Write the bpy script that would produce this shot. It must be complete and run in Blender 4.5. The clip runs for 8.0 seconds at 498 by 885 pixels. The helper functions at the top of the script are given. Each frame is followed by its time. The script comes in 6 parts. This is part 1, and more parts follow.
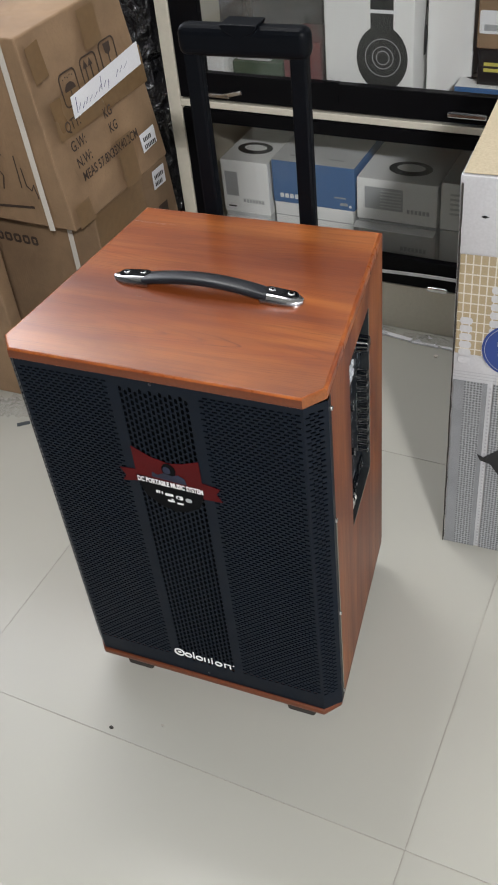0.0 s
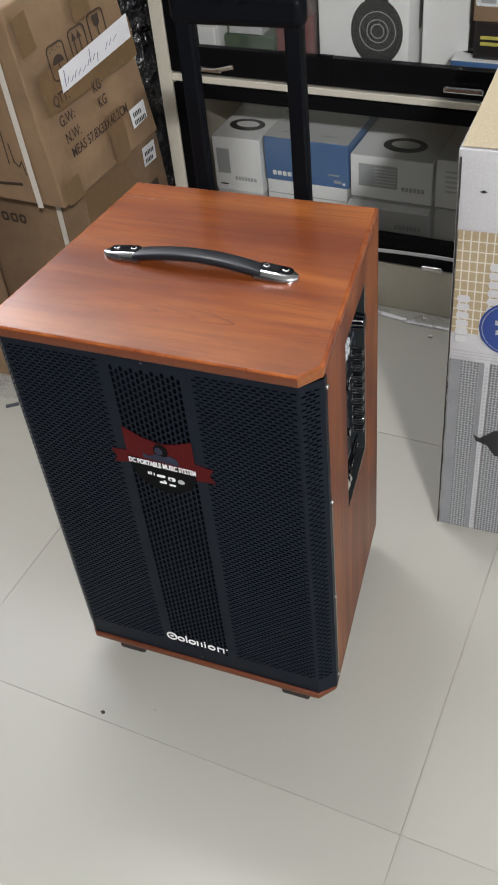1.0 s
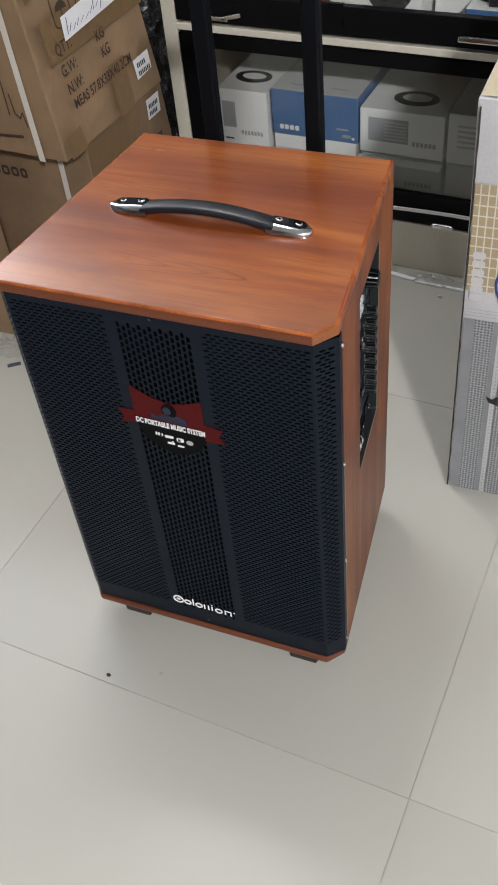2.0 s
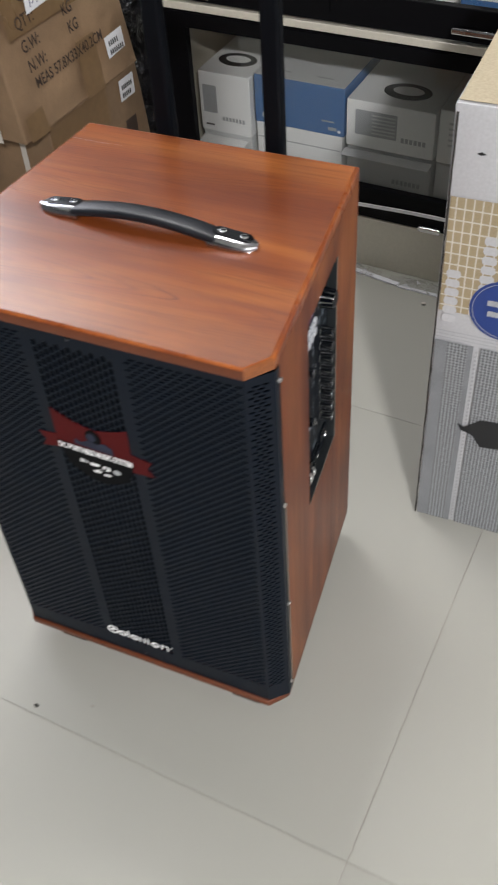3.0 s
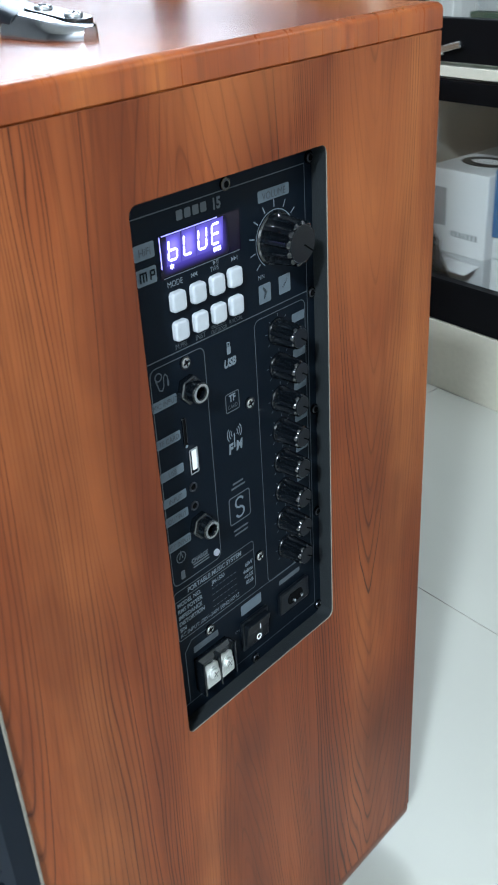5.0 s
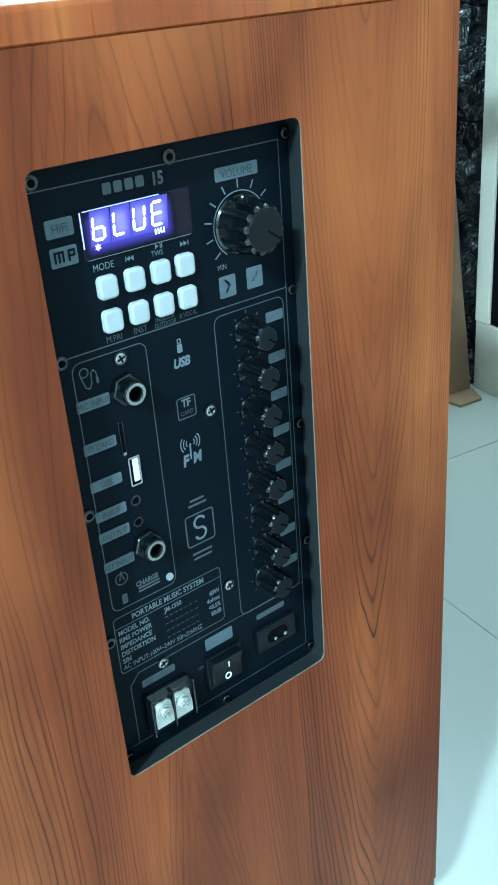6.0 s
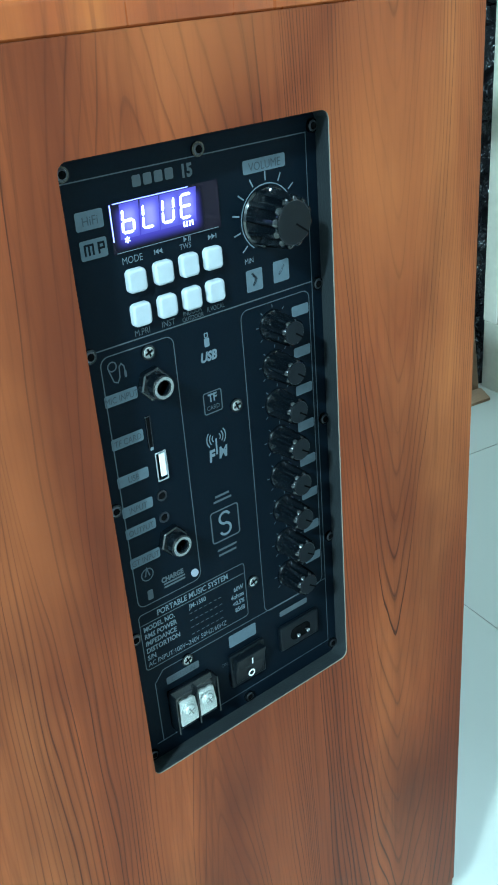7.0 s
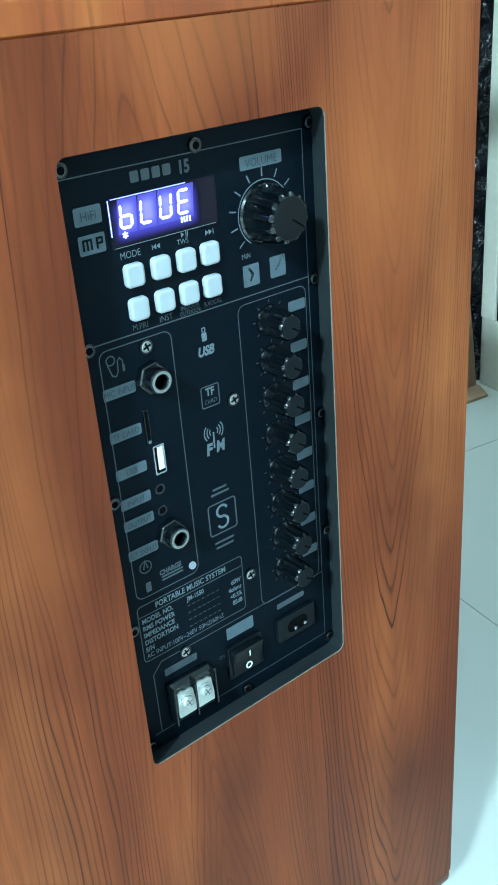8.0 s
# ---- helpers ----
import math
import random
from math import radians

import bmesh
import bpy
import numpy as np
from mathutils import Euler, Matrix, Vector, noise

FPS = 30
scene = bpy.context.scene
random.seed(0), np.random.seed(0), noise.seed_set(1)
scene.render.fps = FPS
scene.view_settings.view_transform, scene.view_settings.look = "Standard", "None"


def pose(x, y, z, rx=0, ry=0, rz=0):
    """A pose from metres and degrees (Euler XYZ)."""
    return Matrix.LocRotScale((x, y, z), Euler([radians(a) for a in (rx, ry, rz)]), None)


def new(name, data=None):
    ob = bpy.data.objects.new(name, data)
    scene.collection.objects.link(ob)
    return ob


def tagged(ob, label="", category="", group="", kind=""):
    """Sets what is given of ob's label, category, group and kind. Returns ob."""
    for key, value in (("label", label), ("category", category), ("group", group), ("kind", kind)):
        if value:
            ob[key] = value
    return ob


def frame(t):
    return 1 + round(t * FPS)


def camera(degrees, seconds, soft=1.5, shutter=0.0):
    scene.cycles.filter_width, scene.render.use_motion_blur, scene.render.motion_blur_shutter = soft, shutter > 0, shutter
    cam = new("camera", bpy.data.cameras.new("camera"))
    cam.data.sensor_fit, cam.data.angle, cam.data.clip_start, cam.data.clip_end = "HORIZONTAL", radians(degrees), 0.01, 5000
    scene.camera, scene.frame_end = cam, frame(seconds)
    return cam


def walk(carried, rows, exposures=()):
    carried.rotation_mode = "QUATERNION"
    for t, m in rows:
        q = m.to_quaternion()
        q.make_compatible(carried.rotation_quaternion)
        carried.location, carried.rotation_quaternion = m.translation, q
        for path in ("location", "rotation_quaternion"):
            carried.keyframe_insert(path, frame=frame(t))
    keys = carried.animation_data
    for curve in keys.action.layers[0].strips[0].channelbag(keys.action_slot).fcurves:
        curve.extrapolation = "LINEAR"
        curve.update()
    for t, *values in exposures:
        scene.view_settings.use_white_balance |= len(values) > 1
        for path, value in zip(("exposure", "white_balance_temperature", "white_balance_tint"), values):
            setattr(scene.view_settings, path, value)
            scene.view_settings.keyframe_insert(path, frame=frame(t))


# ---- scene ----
# ---- camera ----
cam = camera(29.72, 8.0, soft=1.8, shutter=0.4)
ROWS = [
    (0.0, 0.5051, -0.7685, 1.3806, 26.22, -41.57, -7.10),
    (0.5, 0.5010, -0.7637, 1.3609, 25.62, -41.80, -6.67),
    (1.0, 0.4937, -0.7545, 1.3604, 25.65, -42.66, -6.80),
    (1.5, 0.4817, -0.7477, 1.3458, 25.91, -43.99, -6.88),
    (2.8, 0.4633, -0.6625, 1.3184, 25.85, -45.93, -5.24),
    (3.0, 0.4923, -0.5929, 1.2954, 26.23, -46.24, -4.44),
    (3.2, 0.5092, -0.5107, 1.2678, 29.68, -46.53, -4.98),
    (3.4, 0.5169, -0.4308, 1.2137, 36.20, -46.48, -4.76),
    (3.5, 0.5061, -0.3958, 1.1824, 37.49, -46.26, -4.20),
    (3.7, 0.4827, -0.3132, 1.1283, 38.99, -46.47, -4.36),
    (4.0, 0.4622, -0.2062, 0.9858, 40.55, -44.59, -4.28),
    (4.2, 0.4642, -0.1683, 0.8936, 42.42, -41.42, -4.68),
    (4.5, 0.4837, -0.1293, 0.8059, 43.37, -35.21, -3.87),
    (4.7, 0.5105, -0.1101, 0.7773, 44.54, -31.19, -3.05),
    (5.8, 0.5444, 0.0201, 0.7153, 58.26, -27.31, -4.47),
    (6.0, 0.5468, 0.0278, 0.7101, 58.75, -27.22, -4.66),
    (6.5, 0.5435, 0.0213, 0.7088, 58.61, -27.17, -4.72),
    (7.0, 0.5395, 0.0180, 0.7067, 58.82, -27.08, -4.78),
    (7.5, 0.5412, 0.0191, 0.7061, 58.80, -27.24, -4.75),
    (8.0, 0.5440, 0.0161, 0.7069, 58.76, -27.22, -4.80),
]
EXPOSURES = [
    (0.0, 0.08, 6400, 10),
    (3.0, 0.04, 6400, 11),
    (3.6, -0.18, 6300, 9),
    (4.1, -0.28, 6200, 7),
    (4.6, 0.30, 5950, 8),
    (5.8, 1.08, 4520, -24),
    (8.0, 1.08, 4520, -24),
]


def eye_pose(x, y, z, yaw, pitch, roll):
    return pose(x, y, z, 0, 0, yaw) @ pose(0, 0, 0, 90 + pitch) @ pose(0, 0, 0, 0, 0, roll)


walk(cam, [(t, eye_pose(*row)) for t, *row in ROWS], EXPOSURES)

# ---- world and light ----
world = bpy.data.worlds.new("shop_air")
world.use_nodes = True
world.node_tree.nodes["Background"].inputs[0].default_value = (0.8, 0.88, 1.0, 1)
world.node_tree.nodes["Background"].inputs[1].default_value = 0.05
scene.world = world

ROOM = (-2.3, 3.0, -3.4, 3.4, 2.9)  # x0 x1 y0 y1 height
# Ceiling panels, all unseen, added to light the shop: x, y, width, depth, watts
# first and third follow cast shadows, fourth the top sheen, second only fills
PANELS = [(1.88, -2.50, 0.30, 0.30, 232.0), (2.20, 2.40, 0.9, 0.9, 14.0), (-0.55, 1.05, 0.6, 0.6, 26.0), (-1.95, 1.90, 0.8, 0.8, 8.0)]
# Unseen window, added as the source of the pale sheen on top.
WINDOW = (0.75, 2.50, 1.40, 2.82)  # y0 y1 z0 z1 in the west wall
DAYLIGHT = 40.0
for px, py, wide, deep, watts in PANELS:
    lamp = bpy.data.lights.new("unseen_panel_light", "AREA")
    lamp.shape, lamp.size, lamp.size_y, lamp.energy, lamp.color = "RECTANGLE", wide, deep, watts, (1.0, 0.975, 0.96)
    new("unseen_panel_light", lamp).matrix_world = pose(px, py, ROOM[4] - 0.035)
lamp = bpy.data.lights.new("added_window_light", "AREA")
lamp.shape, lamp.size, lamp.size_y, lamp.energy, lamp.color = "RECTANGLE", WINDOW[3] - WINDOW[2], WINDOW[1] - WINDOW[0], DAYLIGHT, (0.90, 0.92, 1.0)
new("added_window_light", lamp).matrix_world = pose(ROOM[0] - 0.02, (WINDOW[0] + WINDOW[1]) / 2, (WINDOW[2] + WINDOW[3]) / 2, 0, -90)


# ---- mesh helpers ----
def thing(name, label, category, m=None, group="", kind=""):
    ob = new(name)
    ob.empty_display_size = 0.05
    ob.matrix_basis = m or Matrix.Identity(4)
    return tagged(ob, label, category, group, kind)


def link_mesh(name, mesh, material, parent, label="", m=None, smooth=False):
    ob = new(name, mesh)
    if material:
        mesh.materials.append(material)
    if smooth:
        mesh.polygons.foreach_set("use_smooth", [True] * len(mesh.polygons))
    ob.parent = parent
    if m is not None:
        ob.matrix_basis = m
    return tagged(ob, label)


def part(name, bm, material, parent, label="", m=None, smooth=False):
    """One bmesh as one mesh object under a thing or a part."""
    bmesh.ops.recalc_face_normals(bm, faces=bm.faces)
    mesh = bpy.data.meshes.new(name)
    bm.to_mesh(mesh)
    bm.free()
    ob = link_mesh(name, mesh, material, parent, label, m)
    if smooth:
        mesh.set_sharp_from_angle(angle=radians(35))
        sizes = [p.area for p in mesh.polygons]
        broad = 0.03 * sum(sizes)
        mesh.polygons.foreach_set("use_smooth", [size < broad for size in sizes])
    return ob


def rounded(bm, offset, segments=2, only=None):
    edges = [e for e in bm.edges if (only is None or only(e))]
    bmesh.ops.bevel(bm, geom=edges, offset=offset, segments=segments, profile=0.5, affect="EDGES")
    return bm


def add_box(bm, x0, x1, y0, y1, z0, z1, m=None):
    vs = [bm.verts.new(p) for p in ((x0, y0, z0), (x1, y0, z0), (x1, y1, z0), (x0, y1, z0), (x0, y0, z1), (x1, y0, z1), (x1, y1, z1), (x0, y1, z1))]
    if m is not None:
        for v in vs:
            v.co = m @ v.co
    for f in ((3, 2, 1, 0), (4, 5, 6, 7), (0, 1, 5, 4), (1, 2, 6, 5), (2, 3, 7, 6), (3, 0, 4, 7)):
        bm.faces.new([vs[i] for i in f])
    return bm


def box(x0, x1, y0, y1, z0, z1, edge=0.0, segments=2):
    bm = add_box(bmesh.new(), x0, x1, y0, y1, z0, z1)
    return rounded(bm, edge, segments) if edge else bm


def add_prism(bm, outline, z0, z1, m=None):
    m = m or Matrix.Identity(4)
    low = [bm.verts.new(m @ Vector((x, y, z0))) for x, y in outline]
    top = [bm.verts.new(m @ Vector((x, y, z1))) for x, y in outline]
    bm.faces.new(low[::-1])
    bm.faces.new(top)
    n = len(low)
    for i in range(n):
        bm.faces.new((low[i], low[(i + 1) % n], top[(i + 1) % n], top[i]))
    return bm


def prism(outline, z0, z1, edge=0.0, segments=2):
    bm = add_prism(bmesh.new(), outline, z0, z1)
    return rounded(bm, edge, segments) if edge else bm


def ring(n, r, cx=0.0, cy=0.0, ry=None, turn=0.0):
    return [(cx + r * math.cos(turn + 2 * math.pi * i / n), cy + (ry or r) * math.sin(turn + 2 * math.pi * i / n)) for i in range(n)]


def round_rect(x0, x1, y0, y1, r, n=4):
    pts = []
    for cx, cy, a in ((x1 - r, y1 - r, 0), (x0 + r, y1 - r, 90), (x0 + r, y0 + r, 180), (x1 - r, y0 + r, 270)):
        for i in range(n + 1):
            b = radians(a + 90 * i / n)
            pts.append((cx + r * math.cos(b), cy + r * math.sin(b)))
    return pts


def frame_outline(outer, inner, z0, z1):
    """A flat ring between two outlines with the same number of points."""
    bm = bmesh.new()
    n = len(outer)
    loops = [[bm.verts.new((x, y, z)) for x, y in o] for o, z in ((outer, z0), (outer, z1), (inner, z1), (inner, z0))]
    for a in range(4):
        p, q = loops[a], loops[(a + 1) % 4]
        for i in range(n):
            bm.faces.new((p[i], p[(i + 1) % n], q[(i + 1) % n], q[i]))
    return bm


def sweep(points, section, closed=True, up=(0, 0, 1)):
    """A section (list of x, y) swept along points, with capped ends."""
    bm = bmesh.new()
    pts = [Vector(p) for p in points]
    rows = []
    for i, p in enumerate(pts):
        d = (pts[min(i + 1, len(pts) - 1)] - pts[max(i - 1, 0)]).normalized()
        side = d.cross(Vector(up)).normalized()
        over = side.cross(d)
        sec = section(i / (len(pts) - 1)) if callable(section) else section
        rows.append([bm.verts.new(p + side * x + over * y) for x, y in sec])
    n = len(rows[0])
    for a, b in zip(rows, rows[1:]):
        for i in range(n):
            bm.faces.new((a[i], a[(i + 1) % n], b[(i + 1) % n], b[i]))
    bm.faces.new(rows[0][::-1])
    bm.faces.new(rows[-1])
    return bm


def text_mesh(words, size, align="LEFT", bold=0.0, squeeze=1.0, slant=0.0):
    curve = bpy.data.curves.new("words", "FONT")
    curve.body, curve.size, curve.align_x, curve.offset, curve.resolution_u = words, size, align, bold, 3
    ob = bpy.data.objects.new("words", curve)
    scene.collection.objects.link(ob)
    bpy.context.view_layer.update()
    mesh = bpy.data.meshes.new_from_object(ob.evaluated_get(bpy.context.evaluated_depsgraph_get()))
    bpy.data.objects.remove(ob)
    bpy.data.curves.remove(curve)
    if squeeze != 1.0:
        for v in mesh.vertices:
            v.co.x *= squeeze
    for v in mesh.vertices:
        v.co.x += slant * v.co.y
    return mesh


def letters(name, words, size, material, parent, m, align="LEFT", bold=0.0, squeeze=1.0, label="", slant=0.0):
    mesh = text_mesh(words, size, align, bold, squeeze, slant)
    mesh.materials.clear()
    return link_mesh(name, mesh, material, parent, label, m)


def ribbon(points, width, lift):
    """A flat line of even width along points, mitred at the bends."""
    pts = [Vector((x, y)) for i, (x, y) in enumerate(points) if i == 0 or math.dist(points[i], points[i - 1]) > 1e-6]
    closed = len(pts) > 2 and (pts[0] - pts[-1]).length < 1e-6
    if closed:
        pts.pop()
    n = len(pts)
    bm = bmesh.new()
    rows = []
    for i, p in enumerate(pts):
        ways = []
        if i > 0 or closed:
            ways.append((p - pts[i - 1]).normalized())
        if i < n - 1 or closed:
            ways.append((pts[(i + 1) % n] - p).normalized())
        across = [Vector((-d.y, d.x)) for d in ways]
        mid = sum(across, Vector((0, 0)))
        mid = mid.normalized() if mid.length > 1e-4 else across[0]
        mid *= width / 2 / max(0.45, mid.dot(across[0]))
        rows.append((bm.verts.new((p.x + mid.x, p.y + mid.y, lift)), bm.verts.new((p.x - mid.x, p.y - mid.y, lift))))
    for i in range(n if closed else n - 1):
        a, b = rows[i], rows[(i + 1) % n]
        bm.faces.new((a[0], a[1], b[1], b[0]))
    return bm


# ---- materials ----
def nodes_of(name):
    material = bpy.data.materials.new(name)
    material.use_nodes = True
    tree = material.node_tree
    return material, tree, tree.nodes["Principled BSDF"]


def node(tree, kind, ins=(), operation="", data_type="", blend_type="", feature=""):
    made = tree.nodes.new(kind)
    if data_type:
        made.data_type = data_type
    if operation:
        made.operation = operation
    if blend_type:
        made.blend_type = blend_type
    if feature:
        made.feature = feature
    for key, value in dict(ins).items():
        if isinstance(value, bpy.types.NodeSocket):
            tree.links.new(value, made.inputs[key])
        else:
            made.inputs[key].default_value = value
    return made


def ramp(tree, factor, stops):
    made = node(tree, "ShaderNodeValToRGB", {0: factor})
    band = made.color_ramp
    while len(band.elements) < len(stops):
        band.elements.new(0.5)
    for element, (at, colour) in zip(band.elements, stops):
        element.position = at
        element.color = (*colour, 1) if len(colour) == 3 else colour
    return made.outputs[0]


def mixed(tree, factor, a, b, blend="MIX"):
    made = node(tree, "ShaderNodeMix", data_type="RGBA", blend_type=blend)
    for i, value in ((0, factor), (6, a), (7, b)):
        if isinstance(value, bpy.types.NodeSocket):
            tree.links.new(value, made.inputs[i])
        else:
            made.inputs[i].default_value = value if i == 0 else ((*value, 1) if len(value) == 3 else value)
    return made.outputs[2]


def bumped(tree, bsdf, height, strength, distance):
    made = node(tree, "ShaderNodeBump", {"Height": height, "Strength": strength, "Distance": distance})
    tree.links.new(made.outputs[0], bsdf.inputs["Normal"])


def plain(name, colour, rough=0.5, metal=0.0, vary=0.12, grain=60.0, relief=0.1, depth=0.0004, spec=0.5, rough_vary=0.06):
    """A surface of one colour with broad stains, fine grain and a little relief."""
    material, tree, bsdf = nodes_of(name)
    where = node(tree, "ShaderNodeTexCoord").outputs["Object"]
    broad = node(tree, "ShaderNodeTexNoise", {"Vector": where, "Scale": grain / 9, "Detail": 4.0}).outputs[0]
    fine = node(tree, "ShaderNodeTexNoise", {"Vector": where, "Scale": grain * 6, "Detail": 2.0}).outputs[0]
    both = node(tree, "ShaderNodeMath", {0: broad, 1: fine}, operation="ADD").outputs[0]
    shade = node(tree, "ShaderNodeMapRange", {0: both, 1: 0.6, 2: 1.4, 3: 1 - vary, 4: 1 + vary}).outputs[0]
    grey = node(tree, "ShaderNodeCombineColor", {0: shade, 1: shade, 2: shade}).outputs[0]
    tree.links.new(mixed(tree, 1.0, colour, grey, "MULTIPLY"), bsdf.inputs["Base Color"])
    rough_at = node(tree, "ShaderNodeMapRange", {0: broad, 1: 0.3, 2: 0.7, 3: max(0.02, rough - rough_vary), 4: rough + rough_vary}).outputs[0]
    tree.links.new(rough_at, bsdf.inputs["Roughness"])
    bsdf.inputs["Metallic"].default_value = metal
    bsdf.inputs["Specular IOR Level"].default_value = spec
    if relief:
        bumped(tree, bsdf, fine, relief, depth)
    return material


def cherry(name, along, over, rough, seed=0.0, centre=0.0, period=0.137, rings=200.0, marked=0.6, gloss=0.35, ior=1.5, slope=0.22, offset=0.09, streaky=1.0, relief=0.08, middle=0.0, palette=None, figure=()):
    """Cherry-red wood foil, cut like flat-sawn board: year rings of a slightly tapering trunk that meet the face as
    nested arches over the heart of each board and as near-straight lines between. along, over: axes of the grain and across it."""
    material, tree, bsdf = nodes_of(name)
    shades = palette or WOOD

    def calc(operation, a, b=0.0):
        return node(tree, "ShaderNodeMath", {0: a, 1: b}, operation=operation).outputs[0]

    where = node(tree, "ShaderNodeTexCoord").outputs["Object"]
    axes = node(tree, "ShaderNodeSeparateXYZ", {0: where}).outputs
    stretch = tuple(0.11 if i == along else 1.0 for i in range(3))
    thin = tuple(0.03 if i == along else 1.0 for i in range(3))
    turned = node(tree, "ShaderNodeMapping", {"Vector": where, "Location": (seed, seed * 0.7, seed * 1.3), "Scale": stretch}).outputs[0]
    sway = node(tree, "ShaderNodeTexNoise", {"Vector": turned, "Scale": 9.0, "Detail": 3.0, "Roughness": 0.6}).outputs[0]
    drift = node(tree, "ShaderNodeTexNoise", {"Vector": turned, "Scale": 5.0, "Detail": 2.0}).outputs[0]
    jag = node(tree, "ShaderNodeTexNoise", {"Vector": turned, "Scale": 70.0, "Detail": 2.0}).outputs[0]
    across = calc("ADD", axes[over], calc("MULTIPLY", calc("SUBTRACT", sway, 0.5), 0.050))
    across = calc("ADD", across, calc("MULTIPLY", calc("SUBTRACT", jag, 0.5), 0.0045))
    fold = calc("PINGPONG", calc("SUBTRACT", across, centre), period / 2)
    # the arches point one way over one heart and the other way over the next
    flip = calc("COSINE", calc("MULTIPLY", calc("SUBTRACT", across, centre), math.pi / period))
    climb = calc("MULTIPLY", calc("MULTIPLY", calc("SUBTRACT", axes[along], middle), slope), flip)
    depth = calc("ADD", calc("ADD", climb, offset), calc("MULTIPLY", calc("SUBTRACT", drift, 0.5), 0.06))
    # pointed over the heart, closer and straighter towards the sides
    pointed = calc("SQRT", calc("ADD", calc("MULTIPLY", fold, fold), 0.000012))
    radius = calc("ADD", calc("ADD", pointed, calc("MULTIPLY", calc("MULTIPLY", fold, fold), 12.0)), depth)
    count = calc("MULTIPLY", radius, rings)
    saw = calc("FRACT", count)
    line = ramp(tree, saw, [(0.0, (0.55, 0.55, 0.55)), (0.12, (0.16, 0.16, 0.16)), (0.50, (0, 0, 0)), (0.82, (0.14, 0.14, 0.14)), (0.94, (0.95, 0.95, 0.95)), (1.0, (0.55, 0.55, 0.55))])
    each = node(tree, "ShaderNodeTexWhiteNoise", {"Vector": node(tree, "ShaderNodeCombineXYZ", {0: calc("FLOOR", count)}).outputs[0]})
    where_strong = node(tree, "ShaderNodeTexNoise", {"Vector": turned, "Scale": 13.0, "Detail": 2.0}).outputs[0]
    strong = node(tree, "ShaderNodeMapRange", {0: where_strong, 1: 0.34, 2: 0.68, 3: marked * 0.25, 4: marked}).outputs[0]
    strong = calc("MULTIPLY", strong, node(tree, "ShaderNodeMapRange", {0: calc("POWER", each.outputs["Value"], 2.2), 3: 0.10, 4: 1.1}).outputs[0])
    fibres = node(tree, "ShaderNodeMapping", {"Vector": where, "Scale": thin}).outputs[0]
    pores = node(tree, "ShaderNodeTexNoise", {"Vector": fibres, "Scale": 460.0, "Detail": 3.0}).outputs[0]
    streak = node(tree, "ShaderNodeTexNoise", {"Vector": fibres, "Scale": 70.0, "Detail": 5.0, "Roughness": 0.65}).outputs[0]
    patch = node(tree, "ShaderNodeTexNoise", {"Vector": turned, "Scale": 11.0, "Detail": 4.0, "Roughness": 0.55, "Distortion": 0.5}).outputs[0]
    base = ramp(tree, patch, [(0.34, shades[0]), (0.50, shades[1]), (0.64, shades[2])])
    streaked = mixed(tree, ramp(tree, streak, [(0.46, (0, 0, 0)), (0.72, (0.34 * streaky, 0.34 * streaky, 0.34 * streaky))]), base, shades[3])
    lined = mixed(tree, calc("MULTIPLY", line, strong), streaked, shades[4])
    fine = mixed(tree, ramp(tree, pores, [(0.52, (0, 0, 0)), (0.76, (0.34 * streaky, 0.34 * streaky, 0.34 * streaky))]), lined, shades[4])
    smoke = tuple(0.45 if i == along else 1.0 for i in range(3))
    cloud = node(tree, "ShaderNodeTexNoise", {"Vector": node(tree, "ShaderNodeMapping", {"Vector": where, "Location": (seed * 2, seed, 0), "Scale": smoke}).outputs[0], "Scale": 8.0, "Detail": 4.0, "Roughness": 0.55}).outputs[0]
    burnt = mixed(tree, ramp(tree, cloud, [(0.50, (0, 0, 0)), (0.72, (0.6, 0.6, 0.6))]), fine, shades[3])
    for u, v, wide, tall, most in figure:  # smoky dark and golden pale figure in the foil, with painted fade of light
        du = calc("DIVIDE", calc("SUBTRACT", across, u), wide)
        dv = calc("DIVIDE", calc("SUBTRACT", axes[along], v), tall)
        far = calc("ADD", calc("SQRT", calc("ADD", calc("MULTIPLY", du, du), calc("MULTIPLY", dv, dv))), calc("MULTIPLY", calc("SUBTRACT", cloud, 0.5), 1.6))
        burnt = mixed(tree, ramp(tree, far, [(0.0, (abs(most), abs(most), abs(most))), (1.0, (0, 0, 0))]), burnt, shades[4] if most > 0 else tuple(c * 1.25 for c in shades[2]))
    tree.links.new(burnt, bsdf.inputs["Base Color"])
    tree.links.new(node(tree, "ShaderNodeMapRange", {0: streak, 1: 0.3, 2: 0.7, 3: rough - 0.02, 4: rough + 0.03}).outputs[0], bsdf.inputs["Roughness"])
    bsdf.inputs["Specular IOR Level"].default_value = gloss
    bsdf.inputs["IOR"].default_value = ior
    if relief:
        bumped(tree, bsdf, pores, relief, 0.0002)
    return material


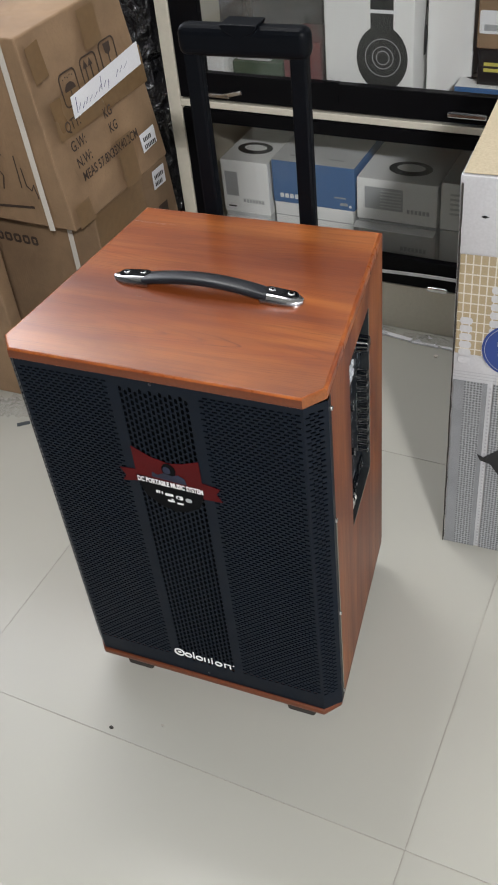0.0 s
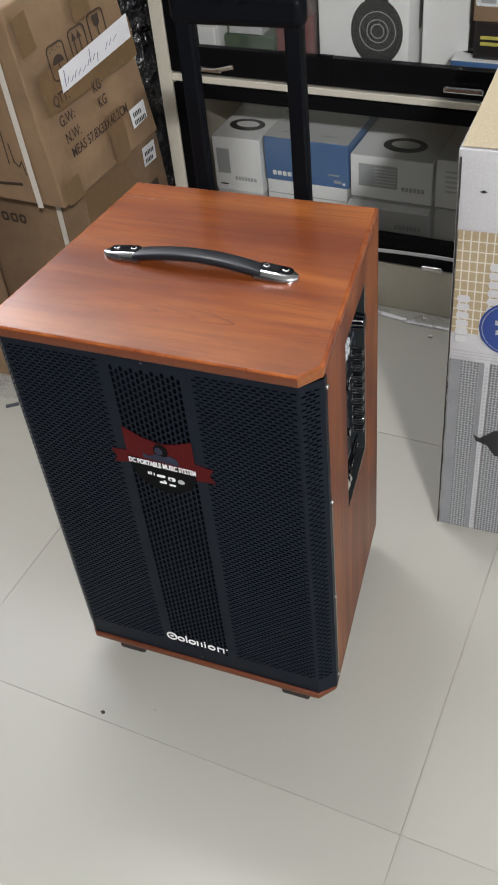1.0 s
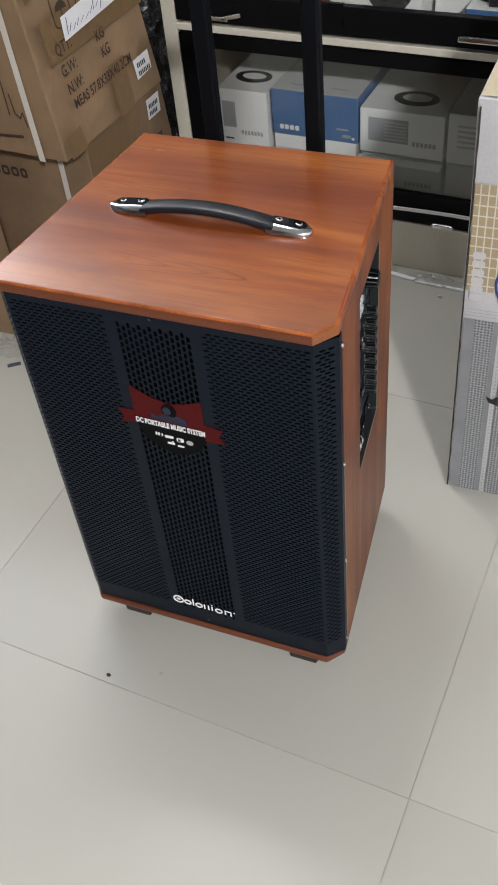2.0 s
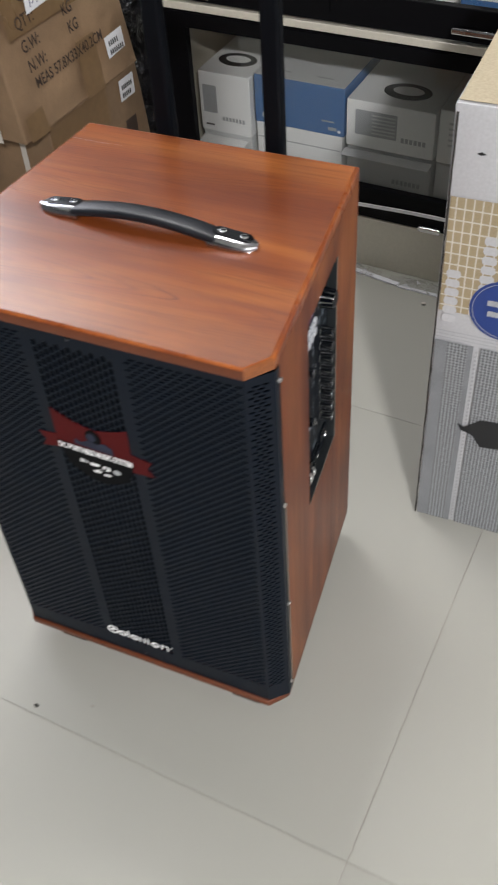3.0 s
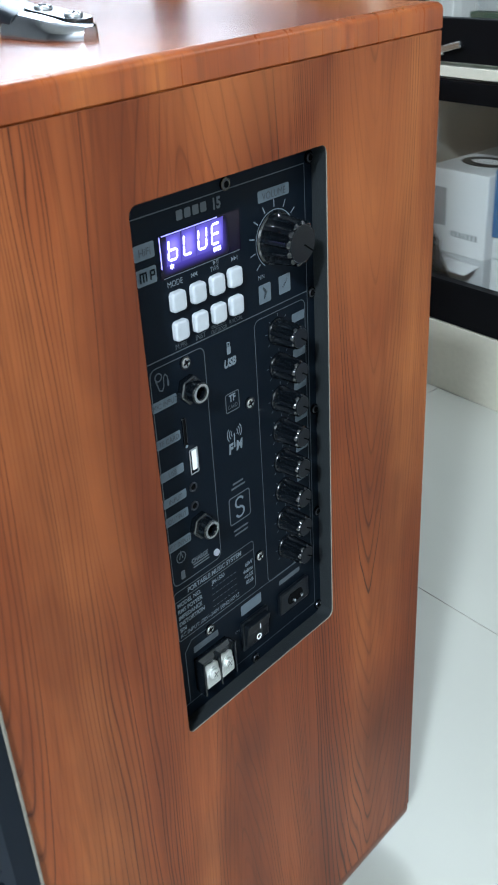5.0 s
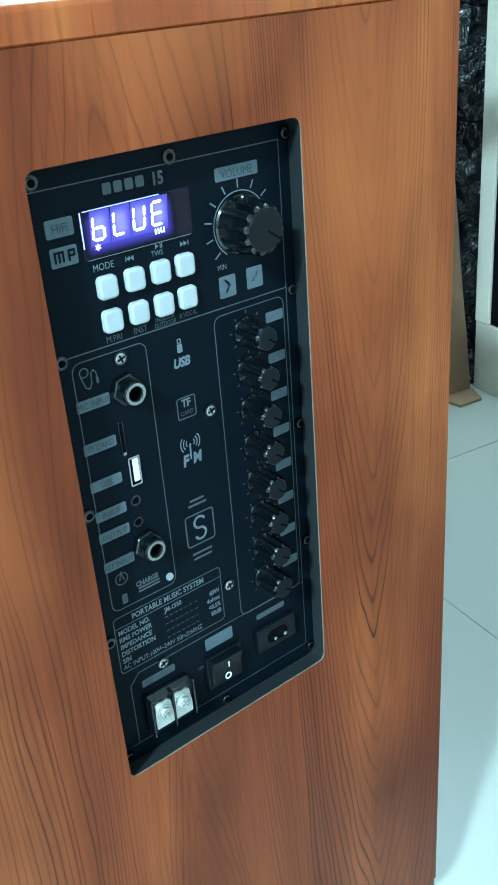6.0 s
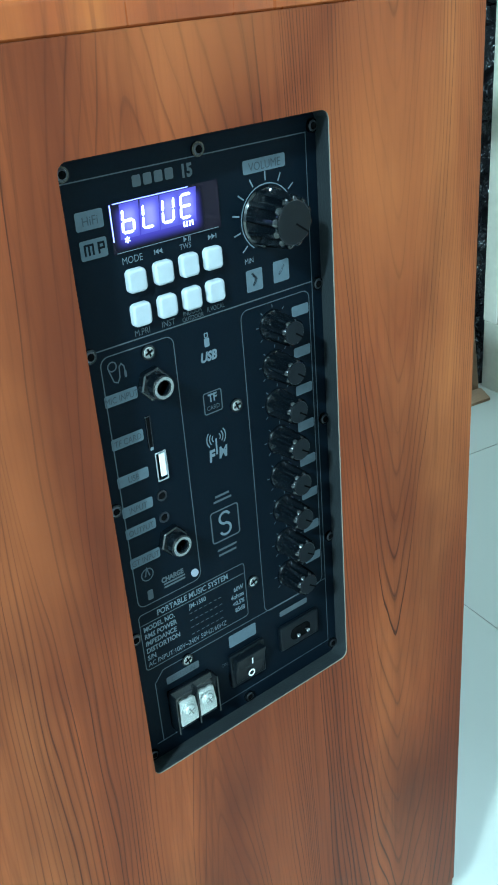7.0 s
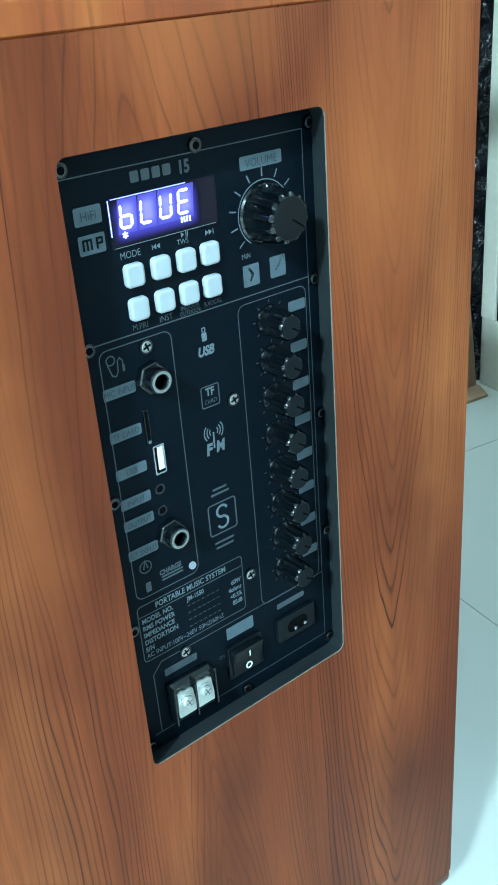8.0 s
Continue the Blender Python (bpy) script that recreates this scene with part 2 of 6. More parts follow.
def kraft_board(name, colour):
    """Corrugated board: handling stains, soft dents and faint ribs."""
    material, tree, bsdf = nodes_of(name)
    where = node(tree, "ShaderNodeTexCoord").outputs["Object"]
    stain = node(tree, "ShaderNodeTexNoise", {"Vector": where, "Scale": 6.0, "Detail": 7.0, "Roughness": 0.6}).outputs[0]
    fibre = node(tree, "ShaderNodeTexNoise", {"Vector": where, "Scale": 260.0, "Detail": 2.0}).outputs[0]
    dent = node(tree, "ShaderNodeTexNoise", {"Vector": where, "Scale": 11.0, "Detail": 3.0, "Distortion": 0.8}).outputs[0]
    rib = node(tree, "ShaderNodeTexWave", {"Vector": where, "Scale": 46.0, "Distortion": 0.4}).outputs["Fac"]
    shade = node(tree, "ShaderNodeMapRange", {0: stain, 1: 0.28, 2: 0.72, 3: 0.72, 4: 1.2}).outputs[0]
    grey = node(tree, "ShaderNodeCombineColor", {0: shade, 1: shade, 2: shade}).outputs[0]
    tinted = mixed(tree, 1.0, colour, grey, "MULTIPLY")
    dotted = mixed(tree, ramp(tree, fibre, [(0.55, (0, 0, 0)), (0.75, (0.25, 0.25, 0.25))]), tinted, tuple(c * 0.6 for c in colour))
    tree.links.new(dotted, bsdf.inputs["Base Color"])
    bsdf.inputs["Roughness"].default_value = 0.72
    ribbed = node(tree, "ShaderNodeMath", {0: rib, 1: 0.03}, operation="MULTIPLY").outputs[0]
    bumped(tree, bsdf, node(tree, "ShaderNodeMath", {0: dent, 1: ribbed}, operation="ADD").outputs[0], 0.55, 0.012)
    return material


WOOD = [(0.138, 0.0335, 0.0110), (0.230, 0.0630, 0.0185), (0.340, 0.116, 0.034), (0.085, 0.0202, 0.0085), (0.052, 0.0132, 0.0065)]
GOLDEN = [(0.178, 0.040, 0.0095), (0.265, 0.068, 0.0150), (0.380, 0.118, 0.0255), (0.115, 0.026, 0.008), (0.055, 0.014, 0.006)]
wood_top = cherry("cherry_foil_across", 0, 1, 0.245, 0.4, 0.085, 0.20, 130.0, 1.0, 0.88, 1.60, 0.16, 0.05, 0.9, 0.0, 0.0, GOLDEN)
# edge roll brightened in its colour, for the highlight along it
wood_roll_lit = cherry("cherry_foil_roll_lit", 2, 1, 0.28, 5.2, 0.1, 0.14, 100.0, 0.4, palette=[tuple(c * 1.08 for c in shade) for shade in GOLDEN])
# foil figure; pale high and dark low also stand for light fading downward
FIGURE_AND_FADE = [(0.335, 0.195, 0.045, 0.075, 0.62), (0.139, 0.480, 0.010, 0.060, 0.5), (0.195, 0.290, 0.020, 0.035, 0.45), (0.170, 0.235, 0.05, 0.05, 0.3), (0.112, 0.520, 0.030, 0.140, -0.60), (0.315, 0.610, 0.050, 0.090, -0.50), (0.215, 0.690, 0.060, 0.040, -0.4), (0.080, 0.240, 0.04, 0.10, 0.3)]
wood_side = cherry("cherry_foil_upright", 1, 0, 0.38, 3.1, 0.183, 0.137, 165.0, 3.2, 0.18, 1.5, 0.20, 0.05, 1.0, 0.08, 0.38, figure=FIGURE_AND_FADE)
wood_back = cherry("cherry_foil_back", 2, 1, 0.36, 1.7, rings=110.0)
# same foil: chamfer tone carries light, edge tone carries shade
wood_lip_lit = plain("foil_lip_lit", (0.205, 0.064, 0.018), 0.30, vary=0.35, grain=50)
wood_edge_shaded = plain("foil_edge_shaded", (0.112, 0.028, 0.0088), 0.42, vary=0.25, grain=40)
steel_black = plain("black_powder_coat", (0.0033, 0.0062, 0.0120), 0.44, spec=0.145, vary=0.15, grain=200, relief=0.25, depth=0.0002)
dark_inside = plain("dark_inside", (0.0018, 0.002, 0.0024), 0.8, spec=0.05)
baffle_black = plain("black_baffle_board", (0.003, 0.0035, 0.0045), 0.85, spec=0.05)
abs_black = plain("black_panel_plastic", (0.0030, 0.0052, 0.0090), 0.45, spec=0.07, vary=0.1, grain=150, relief=0.12, depth=0.0002)
knob_black = plain("black_knob_plastic", (0.0025, 0.0035, 0.005), 0.15, spec=0.85, vary=0.1, grain=200, relief=0.05)
cap_black = plain("black_cap_plastic", (0.0030, 0.0042, 0.006), 0.34, spec=0.25, vary=0.15, grain=200, relief=0.05)
recess_black = plain("black_painted_board", (0.011, 0.014, 0.016), 0.65, vary=0.3, grain=160, relief=0.5, depth=0.0006)
board_rim = plain("raw_board_rim", (0.17, 0.155, 0.125), 0.8, vary=0.3, grain=160)
print_grey = plain("grey_print", (0.130, 0.155, 0.180), 0.5, relief=0)
print_dim = plain("dim_grey_print", (0.055, 0.066, 0.077), 0.5, relief=0)
tag_ink = plain("dark_tag_ink", (0.030, 0.040, 0.050), 0.5, relief=0)
tag_grey = plain("grey_tag_print", (0.085, 0.108, 0.130), 0.5, vary=0.15, relief=0)
button_white = plain("white_button_silicone", (0.40, 0.42, 0.45), 0.45, vary=0.05, relief=0.05)
cap_chrome = plain("dark_cap_chrome", (0.48, 0.48, 0.50), 0.14, metal=1.0, vary=0.12, relief=0)
chrome = plain("chrome", (0.75, 0.76, 0.78), 0.12, metal=1.0, vary=0.08, relief=0)
zinc = plain("zinc_screw", (0.55, 0.55, 0.54), 0.28, metal=1.0, vary=0.2, grain=200, relief=0.1)
grip_black = plain("black_soft_grip", (0.007, 0.009, 0.013), 0.38, vary=0.1, grain=250, relief=0.3, depth=0.0002)
trolley_black = plain("black_trolley_plastic", (0.004, 0.005, 0.007), 0.38, spec=0.07, vary=0.12, grain=90, relief=0.1)
rubber = plain("dark_rubber", (0.02, 0.017, 0.015), 0.7, vary=0.2)
red_print = plain("red_print", (0.062, 0.0045, 0.005), 0.45, spec=0.08, vary=0.2, grain=120, relief=0)
black_print = plain("black_print", (0.0025, 0.0027, 0.0035), 0.45, spec=0.05, relief=0)
figure_print = plain("grey_blue_print", (0.022, 0.026, 0.045), 0.45, spec=0.1, vary=0.5, grain=400, relief=0)
white_print = plain("white_print", (0.78, 0.78, 0.78), 0.4, vary=0.05, relief=0)
kraft = kraft_board("kraft_carton", (0.265, 0.172, 0.098))
# darker kraft for the lower carton: shade under the stack, put into the colour
kraft_shaded = kraft_board("kraft_carton_shaded", (0.215, 0.140, 0.080))
tape_brown = plain("brown_packing_tape", (0.185, 0.116, 0.058), 0.30, vary=0.12, grain=12, relief=0.15, depth=0.0006)
carton_ink = plain("carton_ink", (0.045, 0.028, 0.020), 0.7, vary=0.3, grain=200, relief=0)
paper_white = plain("white_paper", (0.76, 0.77, 0.80), 0.6, vary=0.06, grain=50, relief=0.1)
pen_blue = plain("blue_pen_ink", (0.04, 0.05, 0.16), 0.5, relief=0)
strap_white = plain("white_strapping", (0.58, 0.55, 0.50), 0.4, vary=0.1)
box_white = plain("white_printed_board", (0.80, 0.80, 0.80), 0.45, vary=0.06, grain=30, relief=0.1)
carton_white = plain("scuffed_white_board", (0.47, 0.475, 0.49), 0.5, vary=0.09, grain=40, relief=0.25, depth=0.0006)
box_grey = plain("grey_printed_board", (0.54, 0.55, 0.56), 0.5, vary=0.12, grain=40, relief=0.1)
box_blue = plain("blue_printed_board", (0.055, 0.14, 0.32), 0.4, vary=0.1, grain=30, relief=0.1)
box_black = plain("black_printed_board", (0.012, 0.012, 0.014), 0.35, vary=0.2, relief=0.1)
ink_grey = plain("grey_ink", (0.36, 0.37, 0.385), 0.5, vary=0.15, relief=0)
ink_dull = plain("dull_grey_ink", (0.20, 0.21, 0.222), 0.5, vary=0.3, grain=120, relief=0)
ink_black = plain("black_ink", (0.011, 0.012, 0.014), 0.4, vary=0.25, grain=80, relief=0)
ink_gold = plain("gold_brown_ink", (0.33, 0.265, 0.160), 0.5, vary=0.16, relief=0)
ink_cream = plain("cream_ink", (0.55, 0.52, 0.45), 0.5, vary=0.15, relief=0)
ink_navy = plain("navy_ink", (0.018, 0.045, 0.20), 0.4, vary=0.1, relief=0)
ink_yellow = plain("yellow_ink", (0.55, 0.50, 0.10), 0.5, relief=0)
tape_clear = plain("yellowed_tape", (0.52, 0.445, 0.315), 0.24, vary=0.14, grain=40, relief=0.3)
laminate = plain("cream_laminate", (0.60, 0.57, 0.48), 0.42, vary=0.06, grain=20, relief=0.08)
frame_black = plain("black_door_frame", (0.004, 0.004, 0.005), 0.34, spec=0.08, vary=0.2, grain=40, relief=0.1)
inside_dark = plain("dark_cabinet_lining", (0.02, 0.019, 0.018), 0.6, vary=0.2)
ceiling_paint = plain("white_ceiling_paint", (0.70, 0.70, 0.68), 0.7, vary=0.05, grain=25, relief=0.2)
# Unseen walls: the east one pale as a reflector, the rest dark against bounce.
pale_bounce = plain("pale_bounce_wall", (0.45, 0.45, 0.45), 0.7, vary=0.05, grain=25, relief=0.2)
dark_wall = plain("low_bounce_wall", (0.13, 0.135, 0.14), 0.7, vary=0.05, grain=25, relief=0.2)
clamp_steel = plain("plated_clamp", (0.74, 0.75, 0.73), 0.40, metal=1.0, vary=0.35, grain=260, relief=0.9, depth=0.0006)
steel_bright = plain("bright_steel", (0.72, 0.72, 0.72), 0.22, metal=1.0, vary=0.1, relief=0)
dust_dark = plain("dark_dirt", (0.03, 0.028, 0.025), 0.8)
red_case = plain("dark_red_case", (0.16, 0.02, 0.025), 0.35, vary=0.2)
green_board = plain("green_printed_board", (0.03, 0.075, 0.035), 0.45, vary=0.2)


def glass_material(name, tint=(1, 1, 1), haze=0.0):
    material, tree, bsdf = nodes_of(name)
    out = tree.nodes["Material Output"]
    tree.nodes.remove(bsdf)
    clear = node(tree, "ShaderNodeBsdfTransparent", {0: (*tint, 1)}).outputs[0]
    gloss = node(tree, "ShaderNodeBsdfGlossy", {"Roughness": 0.04}).outputs[0]
    film = node(tree, "ShaderNodeBsdfDiffuse", {0: (0.6, 0.6, 0.6, 1)}).outputs[0]
    edge = node(tree, "ShaderNodeFresnel", {"IOR": 1.45}).outputs[0]
    smear = node(tree, "ShaderNodeTexNoise", {"Scale": 9.0, "Detail": 4.0}).outputs[0]
    dusty = node(tree, "ShaderNodeMapRange", {0: smear, 1: 0.3, 2: 0.75, 3: haze * 0.4, 4: haze * 1.6}).outputs[0]
    first = node(tree, "ShaderNodeMixShader", {0: dusty, 1: clear, 2: film}).outputs[0]
    both = node(tree, "ShaderNodeMixShader", {0: edge, 1: first, 2: gloss}).outputs[0]
    tree.links.new(both, out.inputs[0])
    return material


pane_glass = glass_material("door_glass", (0.97, 0.98, 0.97), 0.006)
clear_film = glass_material("clear_plastic_film", (0.95, 0.95, 0.95), 0.09)


def display_window():
    material, tree, bsdf = nodes_of("dark_display_window")
    bsdf.inputs["Base Color"].default_value = (0.008, 0.006, 0.014, 1)
    bsdf.inputs["Roughness"].default_value = 0.12
    bsdf.inputs["Specular IOR Level"].default_value = 0.2
    return material


def glow(name, colour, strength):
    material, tree, bsdf = nodes_of(name)
    bsdf.inputs["Base Color"].default_value = (0.02, 0.02, 0.03, 1)
    bsdf.inputs["Emission Color"].default_value = (*colour, 1)
    bsdf.inputs["Emission Strength"].default_value = strength
    return material


def display_glow(name, colour, strength, reach, rest=0.0):
    """Violet glow added round the display digits as their bloom, thinning out to its rim."""
    material, tree, bsdf = nodes_of(name)
    where = node(tree, "ShaderNodeSeparateXYZ", {0: node(tree, "ShaderNodeTexCoord").outputs["Generated"]}).outputs
    fades = []
    for axis in (0, 1):
        off = node(tree, "ShaderNodeMath", {0: where[axis], 1: 0.5}, operation="SUBTRACT").outputs[0]
        away = node(tree, "ShaderNodeMath", {0: off}, operation="ABSOLUTE").outputs[0]
        made = node(tree, "ShaderNodeMapRange", {0: away, 1: reach[axis], 2: 0.5, 3: 1.0, 4: 0.0})
        made.interpolation_type = "SMOOTHSTEP"
        fades.append(made.outputs[0])
    lit = node(tree, "ShaderNodeMath", {0: fades[0], 1: fades[1]}, operation="MULTIPLY").outputs[0]
    lit = node(tree, "ShaderNodeMapRange", {0: lit, 3: rest * strength, 4: strength}).outputs[0]
    tree.links.new(lit, bsdf.inputs["Emission Strength"])
    bsdf.inputs["Emission Color"].default_value = (*colour, 1)
    bsdf.inputs["Base Color"].default_value = (0.004, 0.003, 0.006, 1)
    bsdf.inputs["Specular IOR Level"].default_value = 0.15
    return material


window_black = display_window()
digit_light = glow("violet_digit_light", (0.62, 0.55, 1.0), 3.0)
halo_light = display_glow("violet_halo_light", (0.27, 0.19, 1.0), 0.95, (0.05, 0.14), 0.30)
bloom_light = display_glow("violet_bloom_light", (0.20, 0.12, 0.95), 0.26, (0.36, 0.22))
edge_light = glow("violet_edge_light", (0.35, 0.30, 1.0), 1.6)
led_white = glow("white_indicator_light", (0.9, 0.92, 1.0), 0.22)
screw_dark = plain("dark_screw", (0.10, 0.10, 0.11), 0.3, metal=1.0, vary=0.2, grain=200, relief=0.1)
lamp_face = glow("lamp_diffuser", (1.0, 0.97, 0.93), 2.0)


def crumpled_black():
    """Black wrapping film with sharp folds that glint."""
    material, tree, bsdf = nodes_of("black_wrapping_film")
    where = node(tree, "ShaderNodeTexCoord").outputs["Object"]
    folds = node(tree, "ShaderNodeTexVoronoi", {"Vector": where, "Scale": 28.0}, feature="F1").outputs[0]
    ripple = node(tree, "ShaderNodeTexNoise", {"Vector": where, "Scale": 34.0, "Detail": 3.0, "Distortion": 1.2}).outputs[0]
    height = node(tree, "ShaderNodeMath", {0: folds, 1: ripple}, operation="ADD").outputs[0]
    bsdf.inputs["Base Color"].default_value = (0.008, 0.008, 0.010, 1)
    bsdf.inputs["Roughness"].default_value = 0.16
    bumped(tree, bsdf, height, 1.0, 0.02)
    return material


wrap_black = crumpled_black()


def tile_material():
    material, tree, bsdf = nodes_of("ivory_vitrified_tile")
    where = node(tree, "ShaderNodeTexCoord").outputs["Object"]
    each = node(tree, "ShaderNodeObjectInfo").outputs["Random"]
    cloud = node(tree, "ShaderNodeTexNoise", {"Vector": where, "Scale": 2.2, "Detail": 2.0, "Roughness": 0.5}).outputs[0]
    speck = node(tree, "ShaderNodeTexNoise", {"Vector": where, "Scale": 700.0, "Detail": 2.0}).outputs[0]
    base = ramp(tree, cloud, [(0.3, (0.372, 0.370, 0.330)), (0.7, (0.390, 0.388, 0.347))])
    dotted = mixed(tree, ramp(tree, speck, [(0.56, (0, 0, 0)), (0.74, (0.13, 0.13, 0.13))]), base, (0.34, 0.31, 0.26))
    shade = node(tree, "ShaderNodeMapRange", {0: each, 3: 0.96, 4: 1.02}).outputs[0]
    grey = node(tree, "ShaderNodeCombineColor", {0: shade, 1: shade, 2: shade}).outputs[0]
    tree.links.new(mixed(tree, 1.0, dotted, grey, "MULTIPLY"), bsdf.inputs["Base Color"])
    tree.links.new(node(tree, "ShaderNodeMapRange", {0: cloud, 1: 0.2, 2: 0.8, 3: 0.27, 4: 0.30}).outputs[0], bsdf.inputs["Roughness"])
    bsdf.inputs["Specular IOR Level"].default_value = 0.5
    return material


tile = tile_material()
grout = plain("grey_grout", (0.36, 0.345, 0.31), 0.8, vary=0.25, grain=50)


def mesh_print():
    """A printed picture of woven speaker cloth: grey with fine pale dots."""
    material, tree, bsdf = nodes_of("printed_grey_mesh")
    where = node(tree, "ShaderNodeTexCoord").outputs["Object"]
    dots = node(tree, "ShaderNodeTexVoronoi", {"Vector": where, "Scale": 190.0, "Randomness": 0.15}, feature="F1").outputs[0]
    broad = node(tree, "ShaderNodeTexNoise", {"Vector": where, "Scale": 9.0, "Detail": 4.0}).outputs[0]
    base = ramp(tree, dots, [(0.22, (0.085, 0.09, 0.095)), (0.55, (0.31, 0.325, 0.34))])
    uneven = mixed(tree, ramp(tree, broad, [(0.4, (0, 0, 0)), (0.7, (0.4, 0.4, 0.4))]), base, (0.20, 0.21, 0.215))
    tree.links.new(uneven, bsdf.inputs["Base Color"])
    bsdf.inputs["Roughness"].default_value = 0.42
    return material


ink_mesh = mesh_print()

# ---- the room ----
def rect(x0, x1, y0, y1):
    return [(x0, y0), (x1, y0), (x1, y1), (x0, y1)]


X0, X1, Y0, Y1, TALL = ROOM


def structure(name, bm, material, label, category):
    ob = part(name, bm, material, None, label)
    return tagged(ob, label, category, "", "structure")


structure("wall_north", box(X0, X1, Y1, Y1 + 0.12, 0, TALL), dark_wall, "unseen plain wall behind the cabinet, kept dark to cut reflections", "wall")
structure("wall_south", box(X0, X1, Y0 - 0.12, Y0, 0, TALL), dark_wall, "unseen plain wall closing the shop, kept dark to cut bounce", "wall")
A0, A1, B0, B1 = WINDOW
bm = frame_outline([(Y0 - 0.12, 0), (Y1 + 0.12, 0), (Y1 + 0.12, TALL), (Y0 - 0.12, TALL)], [(A0, B0), (A1, B0), (A1, B1), (A0, B1)], 0, 0.12)
bmesh.ops.transform(bm, matrix=Matrix(((0, 0, 1, X0 - 0.12), (1, 0, 0, 0), (0, 1, 0, 0), (0, 0, 0, 1))), verts=bm.verts)
structure("wall_west", bm, dark_wall, "unseen plain dark wall with an added window beyond the cartons", "wall")
# window out of view, put in to feed the top board's sheen
window = tagged(new("unseen_window"), "wide daylit window in a white frame, added out of view", "window", "", "structure")
bm = frame_outline(rect(A0, A1, B0, B1), rect(A0 + 0.05, A1 - 0.05, B0 + 0.05, B1 - 0.05), 0, 0.05)
bmesh.ops.transform(bm, matrix=Matrix(((0, 0, 1, X0 - 0.11), (1, 0, 0, 0), (0, 1, 0, 0), (0, 0, 0, 1))), verts=bm.verts)
part("window_frame", bm, ceiling_paint, window)
part("pane", box(X0 - 0.09, X0 - 0.084, A0 + 0.048, A1 - 0.048, B0 + 0.048, B1 - 0.048), pane_glass, window).visible_shadow = False
structure("wall_east", box(X1, X1 + 0.12, Y0 - 0.12, Y1 + 0.12, 0, TALL), pale_bounce, "unseen plain wall, pale to bounce light onto the speaker side", "wall")
structure("ceiling", box(X0 - 0.12, X1 + 0.12, Y0 - 0.12, Y1 + 0.12, TALL, TALL + 0.1), ceiling_paint, "plain white painted shop ceiling", "ceiling")
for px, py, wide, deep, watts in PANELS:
    fixture = thing("unseen_ceiling_light", "unseen white panel light added under the ceiling", "ceiling light", pose(px, py, TALL - 0.03), "ceiling lights")
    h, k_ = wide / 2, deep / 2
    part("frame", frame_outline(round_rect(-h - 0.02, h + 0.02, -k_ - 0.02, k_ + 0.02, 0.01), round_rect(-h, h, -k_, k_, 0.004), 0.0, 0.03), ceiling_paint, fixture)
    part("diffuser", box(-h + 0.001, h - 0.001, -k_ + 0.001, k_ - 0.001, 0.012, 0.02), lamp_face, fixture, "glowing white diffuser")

# ---- the loudspeaker ----
HALF, TAPER, DEEP, TOP = 0.2236, 0.0947, 0.3842, 0.7032  # half width at the front, narrowing to the back, depth, height
BASE, SHEET = 0.0506, 0.0148  # underside of the cabinet, thickness of top and bottom boards
CUT_X, CUT_Y = 0.024, 0.0264  # cut-off front corners


def half_at(y):
    return HALF - TAPER * y


def board_outline(grow=0.0):
    w0, w1, wc = HALF - CUT_X, half_at(DEEP) + grow, half_at(CUT_Y) + grow
    return [(-w0, -grow), (w0, -grow), (wc, CUT_Y), (w1, DEEP + grow), (-w1, DEEP + grow), (-wc, CUT_Y)]


speaker = thing("trolley_speaker", "cherry-wood trolley loudspeaker with black perforated grille on tiled floor", "loudspeaker")
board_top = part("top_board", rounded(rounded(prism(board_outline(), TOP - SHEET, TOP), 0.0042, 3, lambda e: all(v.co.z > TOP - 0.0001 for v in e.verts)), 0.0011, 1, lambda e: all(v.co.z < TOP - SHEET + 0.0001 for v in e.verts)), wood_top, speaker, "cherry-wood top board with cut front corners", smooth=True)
board_top.data.materials.append(wood_lip_lit)
board_top.data.materials.append(wood_roll_lit)
board_top.data.materials.append(wood_edge_shaded)
# edge colour by facing: lit chamfer and roll, shaded front
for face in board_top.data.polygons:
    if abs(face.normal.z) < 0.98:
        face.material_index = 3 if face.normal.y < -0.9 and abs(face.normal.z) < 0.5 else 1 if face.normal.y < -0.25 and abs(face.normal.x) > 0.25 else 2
part("bottom_board", prism(board_outline(), BASE, BASE + SHEET * 0.8, 0.003, 2), wood_edge_shaded, speaker, "cherry-wood bottom board with rolled edges", smooth=True)

# Right side: a board with an opening for the control panel, in a frame of its own (u along the side, v up, w outwards).
SLOPE = math.hypot(1, TAPER)
SIDE = Matrix(((-TAPER / SLOPE, 0, 1 / SLOPE, HALF), (1 / SLOPE, 0, TAPER / SLOPE, 0), (0, 1, 0, 0), (0, 0, 0, 1)))
U_END, LIP = DEEP * SLOPE, (0.1469, 0.2810, 0.3432, 0.6472)
Z_LOW, Z_HIGH = BASE + SHEET * 0.8, TOP - SHEET


def holed_board(u0, u1, v0, v1, hole, thick):
    bm = bmesh.new()
    outer = [bm.verts.new((u, v, 0)) for u, v in ((u0, v0), (u1, v0), (u1, v1), (u0, v1))]
    inner = [bm.verts.new((u, v, 0)) for u, v in hole]
    edges = [bm.edges.new((loop[i], loop[(i + 1) % len(loop)])) for loop in (outer, inner) for i in range(len(loop))]
    bmesh.ops.triangle_fill(bm, use_beauty=True, use_dissolve=False, edges=edges)
    back = [bm.verts.new((v.co.x, v.co.y, -thick)) for v in outer]
    for i in range(4):
        bm.faces.new((outer[i], outer[(i + 1) % 4], back[(i + 1) % 4], back[i]))
    return bm


